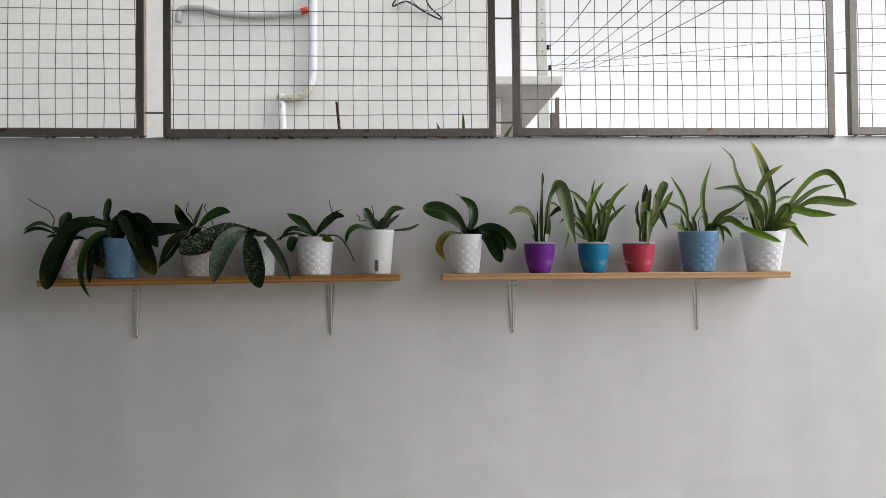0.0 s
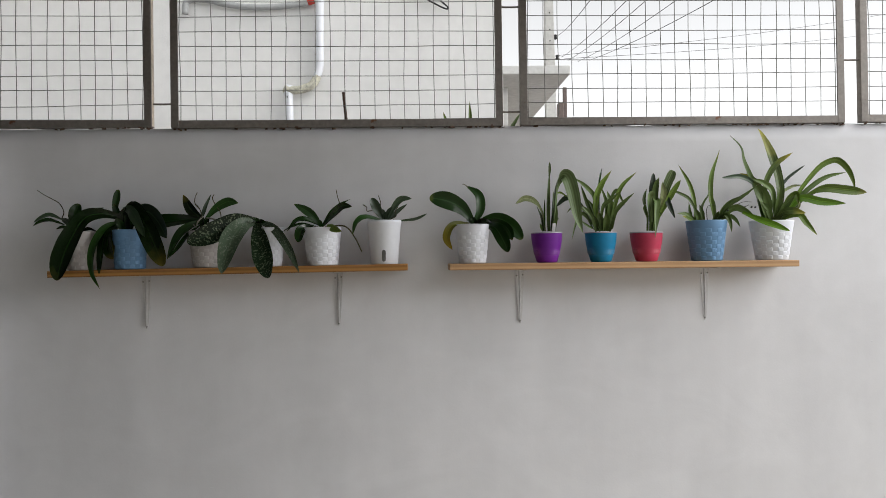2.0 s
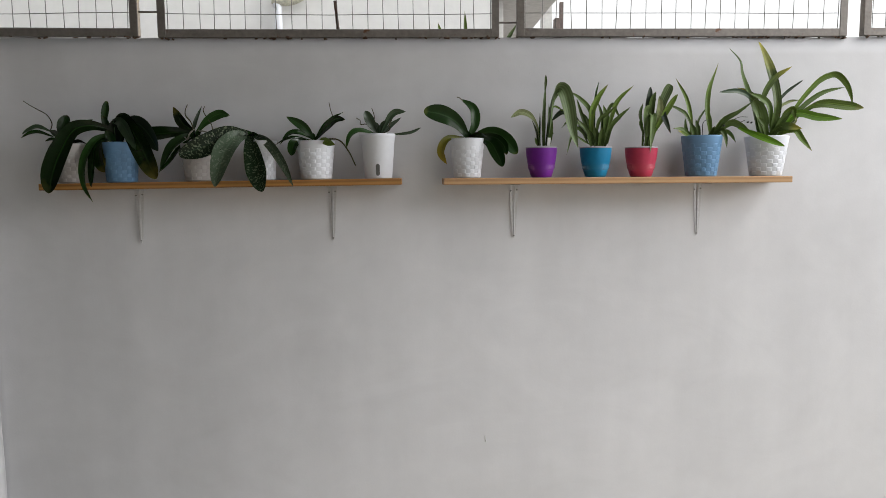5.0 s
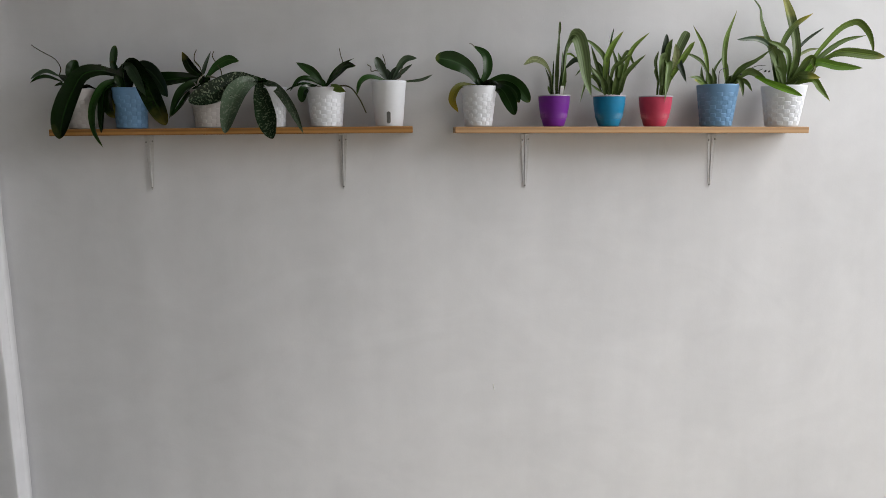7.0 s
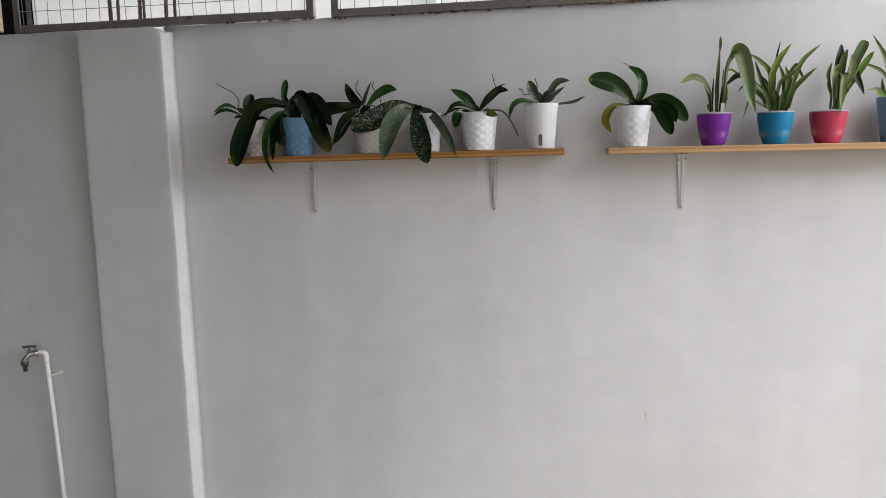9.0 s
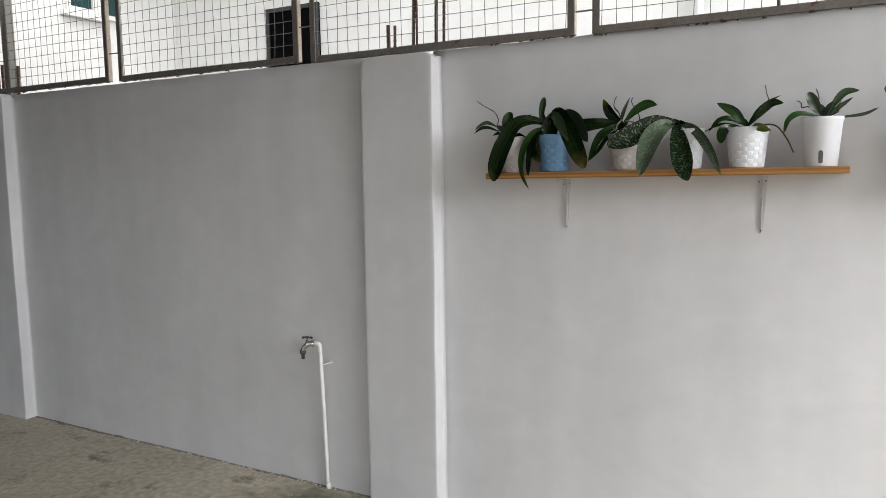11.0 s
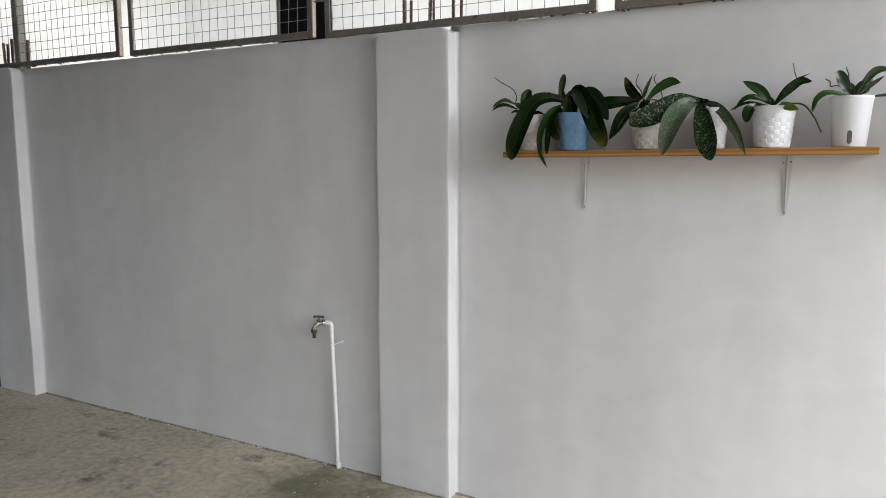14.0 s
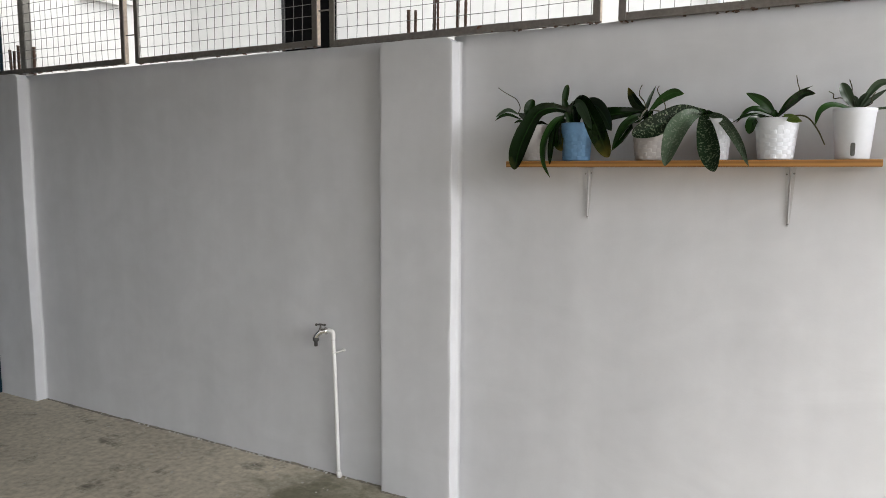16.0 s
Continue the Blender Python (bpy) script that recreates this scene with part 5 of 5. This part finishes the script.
leaf(spiked, "STRAP", 0.0256, 20, (0.041, -0.000, 0.138), (0.088, -0.017, 0.185), (0.123, -0.029, 0.176), (0.158, -0.040, 0.148))
leaf(spiked, "LIME", 0.0237, 10, (0.118, -0.030, 0.168), (0.152, -0.063, 0.145), (0.194, -0.088, 0.124), (0.243, -0.110, 0.099), peak=0.6, tip=0.7)
leaf(spiked, "STRAP", 0.0178, 20, (0.021, -0.000, 0.135), (0.026, -0.017, 0.158), (0.033, -0.030, 0.173), base=0.8)
leaf(spiked, "WIRE", 0.0028, 0, (0.004, -0.000, 0.139), (0.001, -0.004, 0.183), (0.011, -0.007, 0.196), (0.026, -0.010, 0.196))
leaf(spiked, "WIRE", 0.0024, 0, (0.041, -0.000, 0.142), (0.092, -0.008, 0.186), (0.126, -0.014, 0.205), (0.156, -0.020, 0.205))
leaf(spiked, "WIRE", 0.0024, 0, (0.112, -0.000, 0.194), (0.131, -0.011, 0.189), (0.146, -0.020, 0.195))
white_e = potted("braid", "white", 1.160, 0.139, 0.074, 0.053, "large strap-leaved orchid with yellow tips in a white braided pot", 84)
leaf(white_e, "YTIP", 0.0414, 3, (0.025, -0.000, 0.141), (0.034, 0.004, 0.259), (0.007, 0.007, 0.365), (-0.036, 0.010, 0.469), peak=0.7, tip=0.75)
leaf(white_e, "YTIP", 0.0256, 10, (-0.016, -0.000, 0.142), (-0.026, -0.008, 0.262), (0.009, -0.014, 0.338), (0.071, -0.020, 0.379), peak=0.6, tip=0.9)
leaf(white_e, "STRAP", 0.0217, (5, 40), (-0.028, -0.000, 0.142), (-0.052, 0.007, 0.254), (-0.091, 0.011, 0.352), (-0.098, 0.016, 0.403), (-0.133, 0.020, 0.447), base=0.6)
leaf(white_e, "DULL", 0.0197, 15, (-0.020, -0.000, 0.146), (-0.059, -0.008, 0.258), (-0.110, -0.014, 0.294), (-0.184, -0.020, 0.292))
leaf(white_e, "YTIP", 0.0158, 10, (-0.012, -0.000, 0.146), (-0.032, 0.012, 0.260), (-0.058, 0.022, 0.294), (-0.098, 0.030, 0.313))
leaf(white_e, "STRAP", 0.0454, 5, (-0.008, -0.000, 0.142), (-0.030, -0.006, 0.222), (-0.070, -0.010, 0.282), base=0.5)
leaf(white_e, "STRAP", 0.0237, 10, (0.013, -0.000, 0.141), (0.000, -0.012, 0.238), (-0.036, -0.022, 0.271), (-0.081, -0.030, 0.287))
leaf(white_e, "DULL", 0.0138, 20, (0.021, -0.000, 0.141), (0.034, 0.012, 0.239), (0.073, 0.022, 0.293), (0.141, 0.030, 0.339))
leaf(white_e, "PALE", 0.0138, 20, (0.017, -0.000, 0.141), (0.040, 0.008, 0.231), (0.081, 0.014, 0.262), (0.126, 0.020, 0.268), tip=0.8)
leaf(white_e, "MID2", 0.0237, (8, 46), (0.046, -0.000, 0.141), (0.100, -0.004, 0.242), (0.166, -0.007, 0.322), (0.210, -0.010, 0.350), (0.242, -0.013, 0.351), (0.273, -0.015, 0.320), (0.289, -0.018, 0.280), (0.295, -0.020, 0.243), peak=0.5, tip=0.95)
leaf(white_e, "STRAP", 0.0197, 10, (0.046, -0.000, 0.145), (0.108, 0.004, 0.226), (0.194, 0.007, 0.289), (0.282, 0.010, 0.311))
leaf(white_e, "STRAP", 0.0158, 10, (0.050, -0.000, 0.145), (0.121, 0.008, 0.218), (0.177, 0.014, 0.247), (0.210, 0.020, 0.259))
leaf(white_e, "MID2", 0.0335, (55, 8), (0.046, -0.000, 0.149), (0.119, -0.007, 0.227), (0.179, -0.011, 0.253), (0.263, -0.016, 0.246), (0.337, -0.020, 0.235), peak=0.76, tip=0.8, base=0.3)
leaf(white_e, "LIME", 0.0296, 10, (0.046, -0.000, 0.149), (0.092, -0.017, 0.216), (0.167, -0.029, 0.205), (0.249, -0.040, 0.196), peak=0.6, tip=0.85)
leaf(white_e, "YTIP", 0.0276, 15, (0.001, -0.000, 0.142), (0.037, -0.034, 0.172), (0.094, -0.060, 0.162))
leaf(white_e, "MID2", 0.0237, 10, (0.034, -0.000, 0.145), (0.083, -0.025, 0.160), (0.104, -0.043, 0.127), (0.133, -0.060, 0.084))
leaf(white_e, "MID2", 0.0276, 10, (0.038, -0.000, 0.145), (0.053, -0.012, 0.209), (0.078, -0.022, 0.232), (0.085, -0.030, 0.196))
leaf(white_e, "STRAP", 0.0237, 5, (0.013, -0.000, 0.141), (0.015, -0.023, 0.209), (0.015, -0.040, 0.259))
leaf(white_e, "STRAP", 0.0256, 5, (0.021, -0.000, 0.141), (0.041, -0.020, 0.192), (0.070, -0.035, 0.227))
leaf(white_e, "PALE", 0.0118, 20, (0.059, -0.000, 0.169), (0.081, -0.029, 0.184), (0.078, -0.050, 0.206))
leaf(white_e, "STRAP", 0.0217, 0, (0.001, -0.000, 0.138), (-0.015, -0.009, 0.178), (-0.039, -0.015, 0.205), base=0.8)
leaf(white_e, "STRAP", 0.0217, 10, (0.021, -0.000, 0.137), (0.026, -0.009, 0.181), (0.036, -0.015, 0.217), base=0.8)
leaf(white_e, "STRAP", 0.0197, 20, (-0.012, -0.000, 0.138), (-0.029, -0.011, 0.169), (-0.045, -0.020, 0.193), base=0.8)
leaf(white_e, "STRAP", 0.0197, 20, (0.034, -0.000, 0.137), (0.047, -0.014, 0.165), (0.063, -0.025, 0.184), base=0.8)

# name tag in the purple cup
tag = part("plant_tag", boxed(-0.006, -0.0006, -0.02, 0.006, 0.0006, 0.034, 0.0005), TAG, purple, "small white plastic name tag")
tag.matrix_basis = pose(0.021, -0.02, 0.103, 8, 3, 0)
# buds on the wire-thin spike
for x, z in ((0.070, 0.176), (0.115, 0.181), (0.128, 0.172), (0.155, 0.187), (0.168, 0.186)):
    b = part("bud", revolve(bmesh.new(), [(0.0003, -0.005), (0.003, -0.002), (0.003, 0.002), (0.0003, 0.005)], 8), BLACK, spiked)
    b.matrix_basis = pose(x, -0.02, z, 0, 60, 0)

# ---- tap and pipe ----
tap = empty("garden_tap", -2.226, 1.95, 0.0)
tagged(tap, "worn chrome garden tap on a white plastic riser pipe", "tap")
part("riser_pipe", tube(bmesh.new(), [(0.002, 0.012, 0.02), (-0.001, 0.009, 0.25), (-0.006, 0.004, 0.5), (-0.009, 0, 0.65), (-0.01, 0, 0.685)], 0.0098, 14, steps=4), PVC, tap, "white plastic riser pipe")
part("pipe_foot", tube(bmesh.new(), [(0.006, 0.016, 0.0), (0.002, 0.012, 0.03)], 0.0125, 14, smooth=False), PVC, tap, "white plastic bend at the floor")
elbow = part("elbow", tube(bmesh.new(), [(0, 0, 0.665), (0, 0, 0.70), (-0.006, -0.002, 0.715), (-0.022, -0.006, 0.719), (-0.03, -0.008, 0.719)], 0.0135, 14, steps=4), PVC, tap, "white plastic elbow")
body = part("tap_body", tube(bmesh.new(), [(-0.032, -0.009, 0.719), (-0.055, -0.016, 0.716), (-0.075, -0.022, 0.708), (-0.094, -0.028, 0.688), (-0.101, -0.03, 0.672)], 0.0155, 14, steps=5), CHROME, tap)
part("hex_collar", tube(bmesh.new(), [(-0.036, -0.01, 0.719), (-0.047, -0.0135, 0.7175)], 0.021, 6, smooth=False), CHROME, body)
part("valve_neck", revolve(bmesh.new(), [(0.013, 0), (0.014, 0.01), (0.011, 0.012), (0.011, 0.022), (0.006, 0.024), (0.005, 0.036), (0.001, 0.037)], 12, True, False, (-0.073, -0.021, 0.712)), CHROME, body)
bm = tube(bmesh.new(), [(-0.095, -0.028, 0.751), (-0.073, -0.021, 0.754), (-0.051, -0.014, 0.751)], 0.0055, 8, steps=4)
for bx, by in ((-0.097, -0.029), (-0.049, -0.013)):
    revolve(bm, [(0.001, -0.008), (0.007, -0.005), (0.0085, 0.0), (0.007, 0.005), (0.001, 0.008)], 10, at=(bx, by, 0.751))
part("handle", bm, DARK_METAL, body, "dark T-bar handle")
part("hose_connector", revolve(bmesh.new(), [(0.012, 0.0), (0.0185, -0.002), (0.0185, -0.02), (0.014, -0.024), (0.0105, -0.03), (0.0105, -0.052), (0.008, -0.054), (0.001, -0.054)], 12, True, False, (-0.101, -0.03, 0.678)), DARK_METAL, body, "dark plastic hose connector")
for piece in (elbow, body):
    piece.matrix_basis = Matrix.Translation((-0.01, 0, 0.687)) @ Matrix.Diagonal((0.8, 0.8, 0.8, 1)) @ Matrix.Translation((0, 0, -0.70))
nail = part("pipe_hook", tube(bmesh.new(), [(-2.232, 1.938, 0.600), (-2.215, 1.95, 0.605), (-2.195, 1.981, 0.612)], 0.003, 8, steps=4), PVC)
tagged(nail, "small white painted hook holding the pipe", "hook")
plug = part("wall_plug", revolve(bmesh.new(), [(0.008, 0.0), (0.008, 0.004), (0.004, 0.005), (0.001, 0.005)], 10), PVC)
plug.matrix_basis = pose(-2.195, 1.979, 0.612, 90, 0, 0)
tagged(plug, "painted wall plug beside the pipe", "wall plug")

# ---- small marks and litter ----


def mortar_foot(x0, x1, y, seed):
    """A ragged bead of mortar and dirt where wall and floor meet."""
    bm = bmesh.new()
    n = int((x1 - x0) / 0.012)
    rows = []
    for i in range(n + 1):
        x = x0 + (x1 - x0) * i / n
        w = 0.006 + 0.016 * max(0, noise.noise(Vector((x * 7, seed, 0)))) + 0.006 * noise.noise(Vector((x * 40, seed, 4)))
        h = 0.0035 + 0.008 * max(0, noise.noise(Vector((x * 9, seed, 8)))) + 0.004 * noise.noise(Vector((x * 55, seed, 2)))
        rows.append([bm.verts.new(p) for p in ((x, y + 0.02, max(0.002, h)), (x, y - 0.3 * max(0.002, w), max(0.002, h) * 0.9), (x, y - max(0.003, w), 0.002), (x, y - max(0.003, w) - 0.004, -0.01))])
    for a, b in zip(rows, rows[1:]):
        for k in range(3):
            bm.faces.new((a[k], a[k + 1], b[k + 1], b[k]))
    bmesh.ops.recalc_face_normals(bm, faces=bm.faces)
    return bm


MORTAR = mat("dirty_mortar", (0.24, 0.22, 0.19), 0.95, var=0.5, scale=18, fine=140, bump=0.9, bump_scale=160, dist=0.003)
structure(part("trim_1", mortar_foot(-4.5, -1.97, 1.976, 3.0), MORTAR), "ragged dirty mortar bead along the foot of the wall", "mortar")
structure(part("trim_2", mortar_foot(-1.62, 1.0, 1.996, 5.0), MORTAR), "ragged dirty mortar bead below the shelf wall", "mortar")
structure(part("trim_3", mortar_foot(-1.965, -1.62, 1.934, 7.0), MORTAR), "ragged dirty mortar bead round the column foot", "mortar")
rng = random.Random(5)
bm = bmesh.new()
for k in range(150):
    x = rng.uniform(-4.8, -1.2)
    y = 1.96 - abs(rng.gauss(0, 0.5)) - (0.02 if x < -2 else 0.06)
    if -2.0 < x < -1.6:
        y -= 0.03
    s = rng.uniform(0.002, 0.008) * (1.5 if rng.random() < 0.08 else 1)
    m = pose(x, y, 0.004, rng.uniform(-15, 15), rng.uniform(-15, 15), rng.uniform(0, 360)) @ Matrix.Diagonal((s * rng.uniform(0.7, 1.8), s, 0.003, 1))
    bmesh.ops.create_cube(bm, size=1.0, matrix=m)
tagged(part("paint_chips", bm, CHIP), "small white plaster and paint chips on the concrete", "debris", kind="stuff")
bm = bmesh.new()
for k in range(60):
    x = max(-4.45, min(-1.98, rng.gauss(-2.95, 0.5)))
    y = 1.974 - abs(rng.gauss(0, 0.006))
    s = rng.uniform(0.003, 0.008)
    bmesh.ops.create_cube(bm, size=1.0, matrix=pose(x, y, 0.003, rng.uniform(0, 60), rng.uniform(0, 60), rng.uniform(0, 360)) @ Matrix.Diagonal((s * 1.6, s, s * 0.7, 1)))
tagged(part("plaster_crumbs", bm, RENDER_SHADE), "crumbs of plaster along the foot of the wall", "debris", kind="stuff")
bm = bmesh.new()
for cx, cz, sx, sz, count in ((0.24, 1.90, 0.05, 0.025, 12), (0.34, 1.885, 0.03, 0.02, 7), (-0.28, 1.80, 0.02, 0.03, 5), (-0.20, 1.66, 0.01, 0.04, 4), (-0.95, 1.86, 0.05, 0.02, 6), (0.9, 1.4, 0.5, 0.4, 8), (-0.9, 0.9, 0.5, 0.4, 8)):
    for k in range(count):
        x, z = rng.gauss(cx, sx), min(1.95, rng.gauss(cz, sz))
        m = pose(x, 2.0 + noise.noise(Vector((x * 1.7, z * 1.7, 1.0))) * 0.005 + noise.noise(Vector((x * 6, z * 6, 8.0))) * 0.00175, z, 0, rng.uniform(0, 180), 0) @ Matrix.Diagonal((rng.uniform(0.002, 0.009), 0.0009, rng.uniform(0.001, 0.003), 1))
        bmesh.ops.create_icosphere(bm, subdivisions=1, radius=0.5, matrix=m @ Matrix.Diagonal((2, 1, 2, 1)))
tagged(part("plaster_blisters", bm, PAINT), "small blisters and drips in the grey wall paint", "plaster marks", kind="stuff")
bm = bmesh.new()
for x0, x1, z in PANELS:
    for k in range(34):
        x = x0 + (x1 - x0) * min(1.0, max(0.0, rng.betavariate(0.7, 0.6)))
        m = pose(x, rng.uniform(1.9845, 2.004), z - rng.uniform(0.0, 0.005), rng.uniform(-30, 30), rng.uniform(-20, 20), rng.uniform(0, 360))
        bmesh.ops.create_cube(bm, size=1.0, matrix=m @ Matrix.Diagonal((rng.uniform(0.004, 0.022), rng.uniform(0.004, 0.008), rng.uniform(0.002, 0.006), 1)))
tagged(part("rust_flakes", bm, RUST), "dark rust flakes and dirt under the fence rails", "debris", kind="stuff")
chip = part("wall_chip", tube(bmesh.new(), [(0, 0, 0.012), (0.002, -0.0015, 0), (0.005, 0, -0.014)], 0.0016, 6), RENDER_SHADE)
chip.matrix_basis = pose(0.163, 1.9985, 0.503)
tagged(chip, "small chip in the wall paint", "paint chip")
for x, z, h, lean, tone in ((0.108, 1.99, 0.10, -1, "MID2"), (0.031, 2.0, 0.05, -26, "MID2"), (0.235, 1.97, 0.075, 40, "STRIP"), (0.262, 1.965, 0.05, 55, "LIME")):
    g = empty("garden_leaf", x, 2.11, z - 0.03)
    tagged(g, "pointed green plant leaf rising behind the wall", "leaf")
    c = math.tan(radians(lean)) * h
    leaf(g, tone, 0.017, 25, (0, 0, 0), (c * 0.4, 0, h * 0.6), (c, -0.01, h + 0.03))
